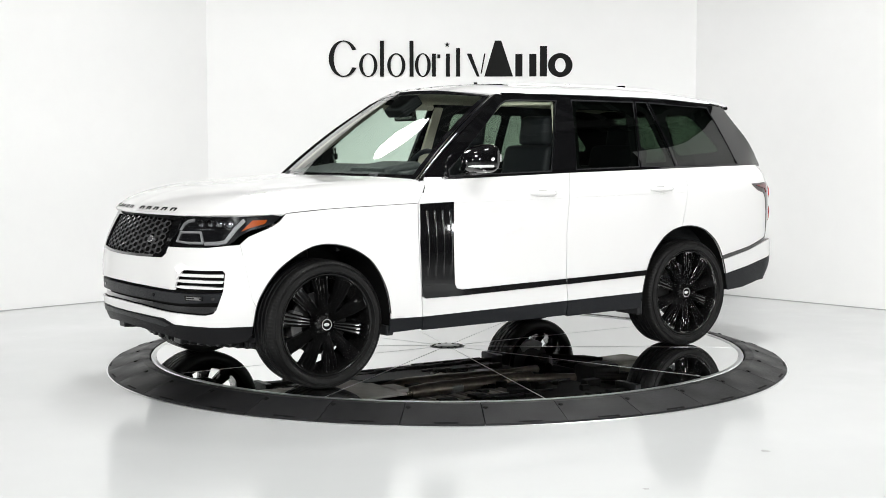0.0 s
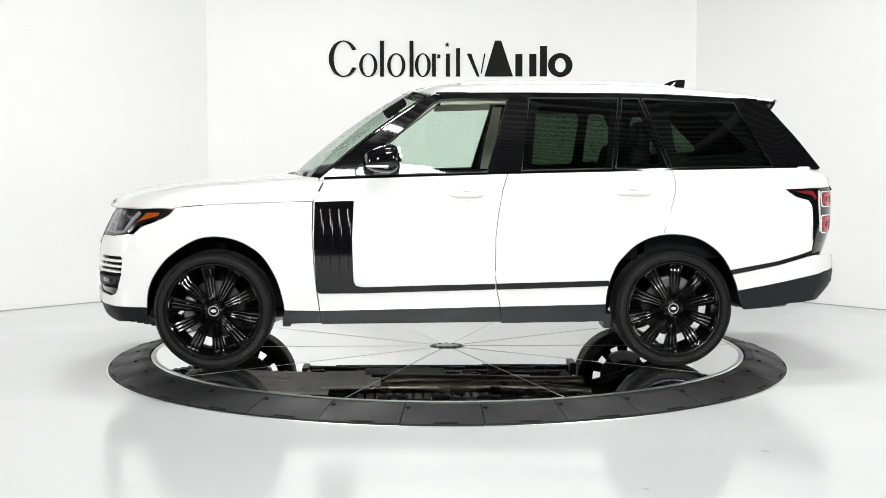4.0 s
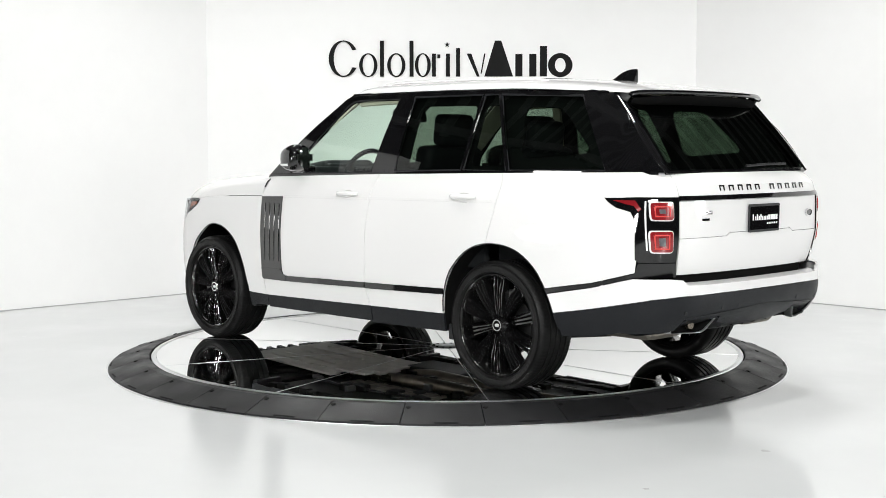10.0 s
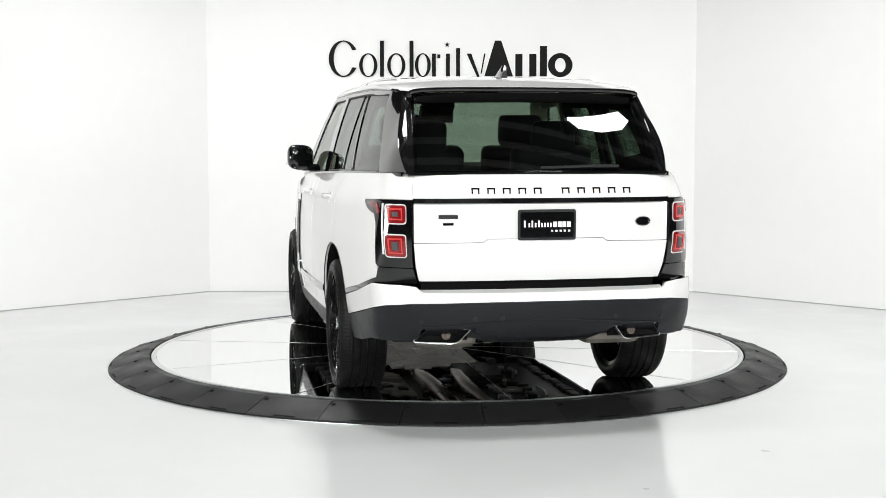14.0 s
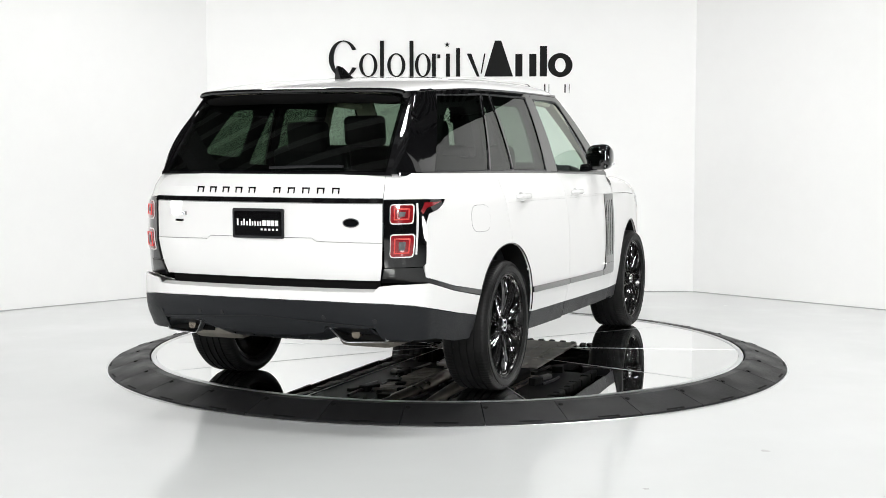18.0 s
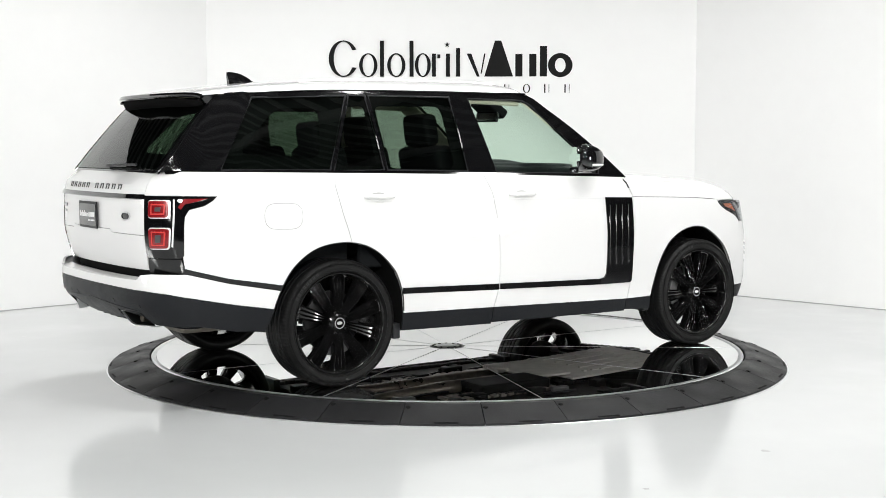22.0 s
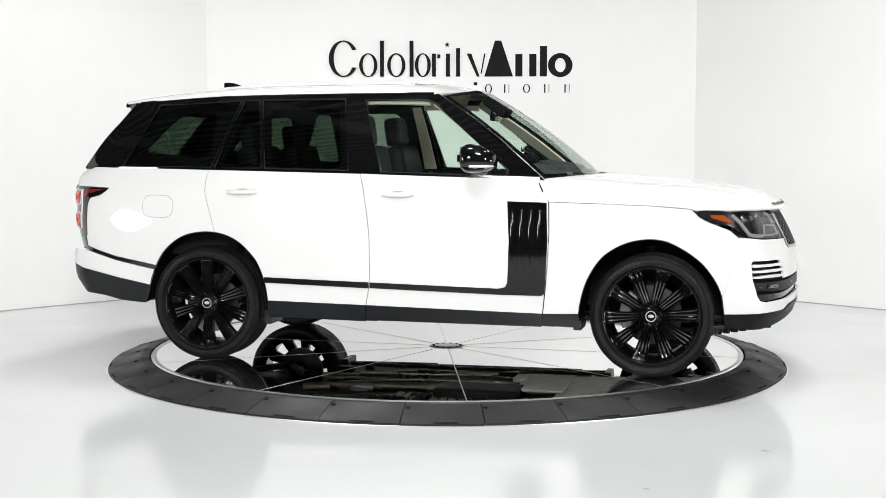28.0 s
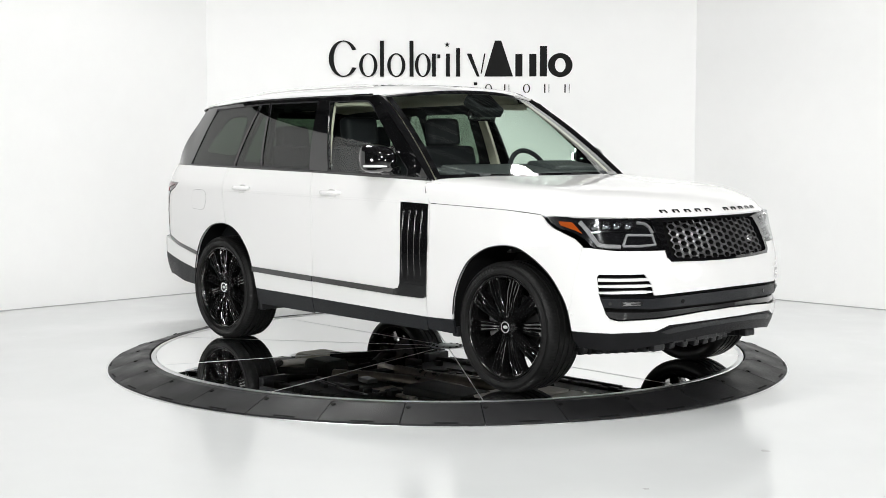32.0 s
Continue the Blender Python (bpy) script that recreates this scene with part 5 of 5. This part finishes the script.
# ---- wheels ----
def wheel_parts():
    """Shared meshes of a wheel whose axle is y and whose outer face looks to plus y."""
    made = {}
    # tyre: rounded shoulders, side ribs, circumferential grooves
    half = [(.300, -.118), (.306, -.126), (.330, -.137), (.352, -.134), (.367, -.124), (.3745, -.112), (.3765, -.098)]
    tread = []
    for c in (-.066, -.022, .022, .066):
        tread += [(.377, c - .006), (.370, c - .004), (.370, c + .004), (.377, c + .006)]
    prof = half + tread + [(r, -h) for r, h in reversed(half)]
    prof = prof[:-7] + [(.3765, .098), (.3745, .112), (.367, .124), (.358, .1315), (.3565, .1335), (.352, .1335), (.345, .1365), (.330, .1375), (.318, .1355), (.3165, .137), (.312, .137), (.306, .127), (.300, .118)]
    steps = 330
    vs, fs = lathe(prof, steps)
    k = len(prof)
    for i in range(steps):
        if i % 3 == 0:      # lateral grooves cut the shoulders into blocks
            for q in range(k):
                x, y, h = vs[i * k + q]
                r = math.hypot(x, y)
                if .362 < r < .3768 and abs(h) > .09:
                    f = (r - .003) / r
                    vs[i * k + q] = (x * f, y * f, h)
    made["tyre"] = (vs, fs, M_TYRE)
    # fine ribs on the sidewall
    vs, fs = [], []
    for r in (.309, .3475, .3535):
        v, f = lathe([(r - .0012, .1355), (r, .1392), (r + .0012, .1355)], 72)
        fs += [tuple(i + len(vs) for i in q) for q in f]
        vs += v
    made["sidewall_rib"] = (vs, fs, M_TYRE)
    # writing on the sidewall as plain relief bars
    vs, fs = [], []
    for k in range(8):
        a0 = radians(100 + k * 4.6)
        for a, w in ((a0, .022), (a0 + .028, .014)):
            q = len(vs)
            for r, da in ((.326, -w / 2), (.344, -w / 2), (.344, w / 2), (.326, w / 2)):
                vs.append((r * math.cos(a + da), r * math.sin(a + da), .1388))
            fs.append((q + 3, q + 2, q + 1, q))
    made["sidewall_bar"] = (vs, fs, M_SIDEW)
    prof = [(.262, -.115), (.262, -.05), (.27, .06), (.284, .105), (.287, .119), (.292, .124), (.299, .124), (.304, .119), (.302, .108), (.290, .10), (.280, .06), (.278, -.11), (.3, -.118)]
    vs, fs = lathe(prof, 72)
    made["rim"] = (vs, fs, M_RIM)
    # one spoke: four slim rounded blades fanning out from the hub
    vs, fs = [], []
    sec = [(-.0060, -.040), (-.0054, -.010), (-.0034, -.0005), (0, .0040), (.0034, -.0005), (.0054, -.010), (.0060, -.040)]
    nc = len(sec)
    for c in (-.86, -.30, .30, .86):
        base = len(vs)
        for k in range(17):
            t = k / 16
            r = .058 + (.287 - .058) * t
            mid = c * (.015 + .108 * r)
            h = .094 + .018 * math.sin(t * math.pi * .8) - (.003 if abs(c) < .5 else 0) + .0022 * math.sin(13 * t + 6 * c)
            w = .75 + .35 * t
            vs += [(r, mid + f * w, h + d) for f, d in sec]
        for k in range(16):
            q = base + k * nc
            fs += [(q + i + nc, q + i + nc + 1, q + i + 1, q + i)[::-1] for i in range(nc - 1)]
        fs.append(tuple(base + 16 * nc + i for i in range(nc)))
    # recessed web between the blades, and a rounded bridge that closes their outer ends
    base = len(vs)
    for k in range(9):
        r = .066 + (.283 - .066) * k / 8
        w = .84 * (.015 + .108 * r)
        h = .064 + .018 * math.sin(k / 8 * math.pi * .8)
        vs += [(r, -w, h - .03), (r, -w, h), (r, w, h), (r, w, h - .03)]
    for k in range(8):
        q = base + 4 * k
        fs += [(q + i, q + i + 1, q + i + 5, q + i + 4) for i in range(3)]
    w = .86 * (.015 + .108 * .280)
    v, f = tube([(.270, -w, .108), (.279, -w * .92, .108), (.2845, -w * .6, .108), (.286, 0, .108), (.2845, w * .6, .108), (.279, w * .92, .108), (.270, w, .108)], .0062, 8)
    fs += [tuple(i + len(vs) for i in q) for q in f]
    vs += [tuple(p) for p in v]
    made["spoke"] = (vs, fs, M_SPOKE)
    vs, fs = lathe([(.030, .104), (.038, .098), (.052, .084), (.066, .078), (.074, .06), (.08, .02)], 30)
    made["hub"] = (vs, fs, M_RIM)
    vs, fs = lathe([(0, .1115), (.027, .111), (.0275, .110)], 24)
    made["hub_cap"] = (vs, fs, M_SHADE)
    vs, fs = lathe([(0, .1135), (.012, .113), (.014, .111)], 18)
    made["emblem"] = ([(x * 1.35, y * .75, h) for x, y, h in vs], fs, M_STRIP)
    vs, fs = lathe([(.0275, .108), (.028, .1135), (.0335, .1135), (.037, .106)], 24)
    made["cap_ring"] = (vs, fs, M_CHROME)
    vs, fs = lathe([(0, .096), (.008, .096), (.0105, .094), (.0105, .07)], 6)
    made["wheel_nut"] = (vs, fs, M_RIM)
    vs, fs = lathe([(.07, .02), (.18, .02), (.184, .017), (.184, -.008), (.07, -.012)], 40)
    made["brake_disc"] = (vs, fs, M_STEEL)
    out = {}
    for nm, (v, f, m) in made.items():
        me = bpy.data.meshes.new(nm)
        me.from_pydata([tuple(p) for p in v], [], f)
        me.validate()
        me.shade_smooth()
        me.set_sharp_from_angle(angle=radians(40))
        me.materials.append(m)
        out[nm] = me
    bm = bmesh.new()
    for k in range(7):
        a = radians(60 + k * 10)
        box(bm, (.07, .045, .075), pose(.165 * math.cos(a), .165 * math.sin(a), .01, 0, 0, math.degrees(a)), .010)
    me = bpy.data.meshes.new("brake_caliper")
    bm.to_mesh(me)
    bm.free()
    me.materials.append(M_CALIPER)
    out["brake_caliper"] = me
    return out


M_SPOKE = mat("polished_black_spoke", (.005, .005, .0052), .07, coat=1.0, grain=.2, scale=30, spec=.8)
M_SIDEW = mat("worn_sidewall_relief", (.013, .013, .013), .6, grain=.3, scale=40)
M_CALIPER = mat("grey_brake_caliper", (.16, .16, .16), .45, .6, grain=.2, scale=30)
WP = wheel_parts()
HUB_Z = .377


def wheel(x, s, turn):
    w = new("wheel")
    w.parent = CAR
    w["label"] = "gloss black multi-spoke alloy wheel with low profile tyre"
    # local axle z looks outward
    flip = Matrix.Rotation(-s * math.pi / 2, 4, "X")
    w.matrix_basis = Matrix.Translation((x, s * .832, HUB_Z)) @ flip @ Matrix.Rotation(radians(turn), 4, "Z")

    def sub(nm, m=None):
        o = new(nm, WP[nm])
        o.parent = w
        o.matrix_basis = m or Matrix.Identity(4)
        if nm in ("sidewall_rib", "sidewall_bar"):
            o["kind"] = "stuff"
        return o
    for nm in ("tyre", "sidewall_rib", "sidewall_bar", "rim", "hub", "hub_cap", "cap_ring", "brake_disc"):
        sub(nm)
    sub("emblem", Matrix.Rotation(radians(-turn), 4, "Z"))
    sub("brake_caliper", Matrix.Rotation(radians(-turn + (-80 if x > 0 else 180) * s), 4, "Z"))
    for k in range(10):
        sub("spoke", Matrix.Rotation(k * math.pi / 5, 4, "Z"))
    for k in range(5):
        sub("wheel_nut", Matrix.Rotation(k * 2 * math.pi / 5 + .31, 4, "Z") @ Matrix.Translation((.061, 0, 0)))


for x, s, turn in ((1.461, 1, 25), (-1.461, 1, 15), (1.461, -1, 3), (-1.461, -1, 18)):
    wheel(x, s, turn)

# ---- underbody ----
def liner(x0, s, arch):
    """Black wheel arch liner."""
    vs, fs = [], []
    n = len(arch)
    for x, z in arch:
        for y in (.955, .80, .55):
            vs.append((x, s * min(y, abs(body(s * ux(x), z)[1]) - .012), z + (.004 if y > .9 else .015)))
    for i in range(n - 1):
        fs += [(3 * i + j, 3 * i + j + 1, 3 * i + 4 + j, 3 * i + 3 + j) for j in range(2)]
    link_mesh("arch_liner", vs, fs, M_SEAM, CAR, "black wheel arch liner")
    bm = bmesh.new()
    box(bm, (.86, .02, .50), pose(x0, s * .54, .60), .004)
    part("inner_arch_wall", bm, M_SEAM, CAR)


for s in (1, -1):
    liner(1.461, s, [(1.93, .30)] + F_ARCH + [(1.0, .29)])
    liner(-1.461, s, R_ARCH)
    for x, z0, z1 in ((-1.045, .34, .245), (1.005, .33, .27)):
        bm = bmesh.new()
        box(bm, (.05, .22, z0 - z1), pose(x, s * .80, (z0 + z1) / 2, 0, 0, 0), .008)
        part("mud_flap", bm, M_SATIN, CAR, "short black mud flap")
    bm = bmesh.new()
    box(bm, (.07, .10, .05), pose(1.20, s * .62, .80), .01)
    part("arch_sensor", bm, M_CALIPER, CAR)

bm = bmesh.new()
box(bm, (1.95, 1.62, .06), pose(-.03, 0, .335), .02)
box(bm, (.60, 1.06, .05), pose(1.46, 0, .36), .02)
box(bm, (1.0, 1.06, .05), pose(-1.5, 0, .42), .02)
box(bm, (.40, 1.30, .05), pose(-2.15, 0, .44, 0, -4, 0), .02)
box(bm, (.30, 1.20, .05), pose(1.90, 0, .325, 0, 4, 0), .02)
part("floor_pan", bm, M_UNDER, CAR, "dark dirty floor pan")
bm = bmesh.new()
box(bm, (1.05, .80, .018), pose(1.30, 0, .245, 0, 2, 0), .006)
box(bm, (.34, .62, .018), pose(.66, 0, .238), .006)
box(bm, (.10, .20, .03), pose(.47, .12, .232), .006)
for k in range(5):
    box(bm, (.60, .025, .016), pose(1.35, -.28 + .14 * k, .233, 0, 2, 0), .005)
for k in range(10):
    box(bm, (.03, .03, .010), pose(.95 + .17 * (k % 5), -.32 + .64 * (k // 5), .232), .004)
part("undertray", bm, M_TRAY, CAR, "dusty grey engine undertray")
for x in (1.461, -1.461):
    vs, fs = tube([(x, -.74, HUB_Z), (x, .74, HUB_Z)], .035, 10)
    link_mesh("axle_shaft", vs, fs, M_UNDER, CAR)
    for s in (1, -1):
        vs, fs = tube([(x - .28, s * .25, .30), (x - .05, s * .52, .29), (x, s * .70, .30), (x + .05, s * .52, .29), (x + .25, s * .28, .30)], .028, 8)
        link_mesh("suspension_arm", vs, fs, M_UNDER, CAR, "black suspension arm")
        vs, fs = tube([(x - .03, s * .60, .34), (x - .02, s * .57, .78)], .055, 12)
        link_mesh("air_spring", vs, fs, M_UNDER, CAR)
ex = [(.85, .12, .285), (.5, .14, .275), (.2, .12, .275), (-.2, .10, .28), (-.7, .12, .285), (-1.05, .22, .30)]
vs, fs = tube(ex, [.035, .035, .055, .055, .035, .035], 12)
link_mesh("exhaust_pipe", vs, fs, M_EXH, CAR, "heat-stained exhaust pipe")
vs, fs = tube([(x, -y - .02, z) for x, y, z in ex], [.035, .035, .055, .055, .035, .035], 12)
link_mesh("exhaust_pipe", vs, fs, M_EXH, CAR, "heat-stained exhaust pipe")
pts, rad = [], []
for k in range(25):
    pts.append((-.25 - k * .02, .10, .278))
    rad.append(.050 if k % 2 else .043)
vs, fs = tube(pts, rad, 12)
link_mesh("exhaust_bellows", vs, fs, M_EXH, CAR, "ribbed exhaust bellows")
bm = bmesh.new()
for y in (-.46, .46):
    box(bm, (.40, .34, .15), pose(-2.12, y, .412, 0, 0, 0), .065, 3)
box(bm, (.30, .66, .12), pose(-2.06, 0, .430), .055, 3)
part("silencer", bm, M_MUFFLER, CAR, "oval steel silencer box")
bm = bmesh.new()
box(bm, (.30, .24, .20), pose(-1.46, 0, .36), .05, 3)
part("differential", bm, M_UNDER, CAR, "black rear differential housing")
bm = bmesh.new()
box(bm, (.60, .30, .12), pose(.25, -.28, .285), .03, 3)
part("transfer_case", bm, M_UNDER, CAR)
for y0 in (.36, -.38):
    bm = bmesh.new()
    for k in range(14):
        box(bm, (.050, .20, .022), pose(-.30 + .066 * k, y0, .297, 0, 8 if k % 2 else -8, 0), .008)
    part("heat_shield", bm, M_MUFFLER, CAR, "dull ribbed metal heat shield")
rng = random.Random(11)
for k in range(84):
    x, y = rng.uniform(-1.0, .9), rng.uniform(-.62, .62)
    bm = bmesh.new()
    if k % 3:
        box(bm, (rng.uniform(.04, .15), rng.uniform(.03, .10), rng.uniform(.02, .06)), pose(x, y, .300 - rng.uniform(0, .02), 0, 0, rng.uniform(-20, 20)), .009, 3)
        part("underbody_bracket", bm, M_UNDER if k % 7 else M_CALIPER, CAR, smooth=True)
    else:
        bm.free()
        a0 = rng.uniform(-.4, .4)
        vs, fs = tube([(x, y, .295), (x + .15, y + a0 * .15, .288), (x + .32, y + a0 * .1, .292)], .010, 6)
        link_mesh("underbody_hose", vs, fs, M_SATIN, CAR)
for s in (1, -1):
    bm = bmesh.new()
    for k in range(22):     # an uneven row of seams, clips and plugs along the sill's foot
        box(bm, (.092, .045 + .03 * rng.random(), .040 + .022 * rng.random()), pose(-.98 + .09 * k, s * (.79 + .015 * rng.random()), .307, 0, 0, rng.uniform(-6, 6)), .012)
    part("chassis_rail", bm, M_UNDER, CAR)
    bm = bmesh.new()
    for k in range(9):
        box(bm, (.05, .10, .045), pose(1.75 + .05 * k, s * (.60 - .02 * k), .24 + .006 * k), .012)
    part("ribbed_deflector", bm, M_SATIN, CAR, "ribbed black air deflector")


# ---- interior ----
def soft_box(size, m, bevel, name, material, parent, label="", segs=4):
    bm = bmesh.new()
    box(bm, size, m, bevel, segs)
    return part(name, bm, material, parent, label, smooth=True)


def seat(x, y, rear=False):
    o = soft_box((.52, .52, .18), pose(x, y, .70, 0, -6, 0), .06, "seat", M_LEATHER, CAR, "dark leather car seat")
    soft_box((.15, .50, .70), pose(x - .28, y, 1.07, 0, -13, 0), .06, "backrest", M_LEATHER, o)
    top = 1.515 if not rear else 1.46
    soft_box((.11, .29 if not rear else .27, .21), pose(x - .385, y, top, 0, -8, 0), .05, "headrest", M_LEATHER, o)
    for dy in (-.06, .06):
        vs, fs = tube([(x - .34, y + dy, 1.3), (x - .38, y + dy, top - .06)], .007, 6)
        link_mesh("headrest_post", vs, fs, M_CHROMED, o)


for y in (.40, -.40):
    seat(-.15, y)
    seat(-.95, y, True)
seat_mid = soft_box((.50, .30, .15), pose(-.95, 0, .62, 0, -6, 0), .05, "rear_bench_middle", M_LEATHER, CAR, "dark leather middle seat")
soft_box((.15, .34, .58), pose(-1.22, 0, .93, 0, -14, 0), .05, "backrest", M_LEATHER, seat_mid)
dash = soft_box((.42, 1.50, .34), pose(.78, 0, 1.03), .09, "dashboard", M_DASH, CAR, "dark padded dashboard")
soft_box((.40, 1.20, .07), pose(.72, 0, 1.235, 0, 8, 0), .03, "dash_top", M_DASH, dash)
soft_box((.26, 1.46, .07), pose(.64, 0, 1.230, 0, 6, 0), .03, "dash_shelf", M_DASH, dash)
soft_box((.30, .46, .10), pose(.70, .38, 1.250, 0, 8, 0), .048, "instrument_hood", M_DASH, dash, "dark instrument hood")
soft_box((.02, .26, .15), pose(.575, 0, 1.08, 0, -14, 0), .006, "touch_screen", M_GLOSS, dash, "black touch screen")
for y in (-.6, -.22, .22, .6):
    bm = bmesh.new()
    box(bm, (.02, .13, .05), pose(.565, y, 1.12), .006)
    part("air_vent", bm, M_CHROMED, dash)
soft_box((.75, .26, .22), pose(.25, 0, .70), .05, "centre_console", M_DASH, CAR, "dark centre console")
# steering wheel
c, tilt = Vector((.42, .35, 1.21)), radians(68)
pts = [c + Vector((-.185 * math.cos(a) * math.cos(tilt), .185 * math.sin(a), .185 * math.cos(a) * math.sin(tilt))) for a in [k * math.pi / 16 for k in range(32)]]
vs, fs = tube(pts, .017, 8, True)
sw = link_mesh("steering_wheel", vs, fs, M_LEATHER, CAR, "black leather steering wheel")
soft_box((.06, .15, .12), Matrix.Translation(c + Vector((.03, 0, 0))) @ Matrix.Rotation(radians(-22), 4, "Y"), .025, "airbag_pad", M_LEATHER, sw)
for dy, dz in ((.11, 0), (-.11, 0), (0, -.11)):
    vs, fs = tube([c + Vector((.02, dy * .5, dz * .5)), c + Vector((-.0 + .03 * (dz < 0), dy * 1.6, dz * 1.5))], .014, 6)
    link_mesh("wheel_spoke", vs, fs, M_CHROMED, sw)
vs, fs = tube([c + Vector((.05, 0, -.02)), c + Vector((.30, 0, -.10))], .035, 10)
link_mesh("steering_column", vs, fs, M_DASH, sw)
# interior mirror
soft_box((.04, .24, .075), pose(.30, 0, 1.62, 0, 8, 0), .018, "interior_mirror", M_GLOSS, CAR, "black interior mirror")
soft_box((.17, .24, .07), pose(.315, 0, 1.680, 0, 36, 0), .02, "sensor_housing", M_LINING, CAR, "dark sensor housing")


def lining(a, b):
    p = Vector(roof(.06 + .88 * a, b * .93))
    return (p.x, p.y * .97, p.z - .045)


skin("headliner", [(0, -1), (1, -1), (1, 1), (0, 1)], lining, M_CREAM, CAR, "cream cloth headliner", .08, .01, (), (0, 0, -1))
for s in (1, -1):
    def trim(a, b):
        x = .70 + (.04 - .70) * a
        z = 1.235 + (1.725 - 1.235) * a
        g = Vector(glass(x, z, s))
        w = Vector(screen(a * .98 + .01, s * .97))
        q = g.lerp(w, b)
        return (q.x - .03, q.y * .955, q.z - .012)
    skin("pillar_lining", [(0, -.15), (1, -.15), (1, 1.0), (0, 1.0)], trim, M_CREAM, CAR, "cream pillar lining", .1, .012, (), (-1, -s, 0))
    inner = lambda x, z: (x, s * (abs(glass(x, z)[1]) - .055), z)
    holes = [fillet([(-.60, 1.660), (-1.08, 1.655), (-1.04, 1.275), (-.56, 1.27)], .05),
             fillet([(-1.15, 1.655), (-1.26, 1.650), (-1.40, 1.300), (-1.12, 1.290)], .03),
             fillet([(-1.46, 1.640), (-1.74, 1.625), (-2.0, 1.37), (-1.50, 1.34)], .07)]
    skin("side_lining", [(-.34, 1.225), (-.43, 1.71), (-.5, 1.715), (-1.25, 1.71), (-1.9, 1.685), (-2.06, 1.66), (-2.36, 1.27), (-1.45, 1.245), (-.4, 1.225)], inner, M_LINING, CAR, "dark cabin side lining", .1, .012, holes, (0, -s, 0))
    # cream lining of the middle pillar and of the rail over the doors
    skin("pillar_lining", [(-.335, 1.24), (-.425, 1.70), (-.49, 1.70), (-.425, 1.24)], lambda x, z: (x, s * (abs(glass(x, z)[1]) - .075), z), M_CREAM, CAR, "cream middle pillar lining", .1, .02, (), (0, -s, 0))
    vs, fs = tube([Vector(glass(x, lerp_table([(-2.0, 1.66), (-1.2, 1.70), (-.4, 1.705), (.02, 1.695)], x), s)) - Vector((0, s * .06, 0)) for x in [.02 - .07 * k for k in range(7)]], .022, 8)
    link_mesh("roof_rail_lining", vs, fs, M_CREAM, CAR, "cream lining over the doors")
    for x0, x1 in ((.70, -.36), (-.40, -1.25), (-1.30, -2.38)):
        soft_box((x0 - x1, .05, .55), pose((x0 + x1) / 2, s * (.80 if x0 > -1 else .745), .955), .02, "door_card", M_LINING, CAR, "dark door lining")
soft_box((.95, 1.42, .05), pose(-1.93, 0, .93), .015, "load_floor", M_DASH, CAR, "dark parcel cover")
for y in (.42, -.42):
    soft_box((.07, .62, .50), pose(-1.36, y * .8, 1.02, 0, -14, 0), .03, "seat_back_panel", M_DASH, CAR, "dark rear seat back")


# ---- what turns ----
# heading of the car in degrees, at seconds
TURN = [(0, 214.86), (1, 206.54), (2, 198.16), (3, 190.07), (3.5, 186.12), (4.5, 178.45), (5.5, 170.8), (6, 166.86), (6.5, 162.89), (7, 158.71),
        (8, 150.09), (9, 141.78), (10, 133.6), (11, 125.51), (12, 117.56), (13, 109.62), (14, 101.45), (14.5, 97.35), (15.5, 88.84), (16.5, 80.08),
        (17, 75.83), (18, 67.59), (19, 59.49), (20, 51.26), (21, 42.94), (22, 34.43), (23, 25.99), (24, 17.57), (25, 9.56), (25.5, 5.7),
        (26.5, -2), (27.5, -9.85), (28, -13.88), (29, -22.08), (30, -30.57), (31, -38.99), (32, -47.28)]


def motions():
    walk(TABLE, [(t, pose(0, 0, 0, 0, 0, a)) for t, a in TURN])
    walk(CAR, [(t, Matrix.Rotation(radians(a), 4, "Z") @ Matrix.Translation((.0509, .0015, DISC))) for t, a in TURN])


motions()
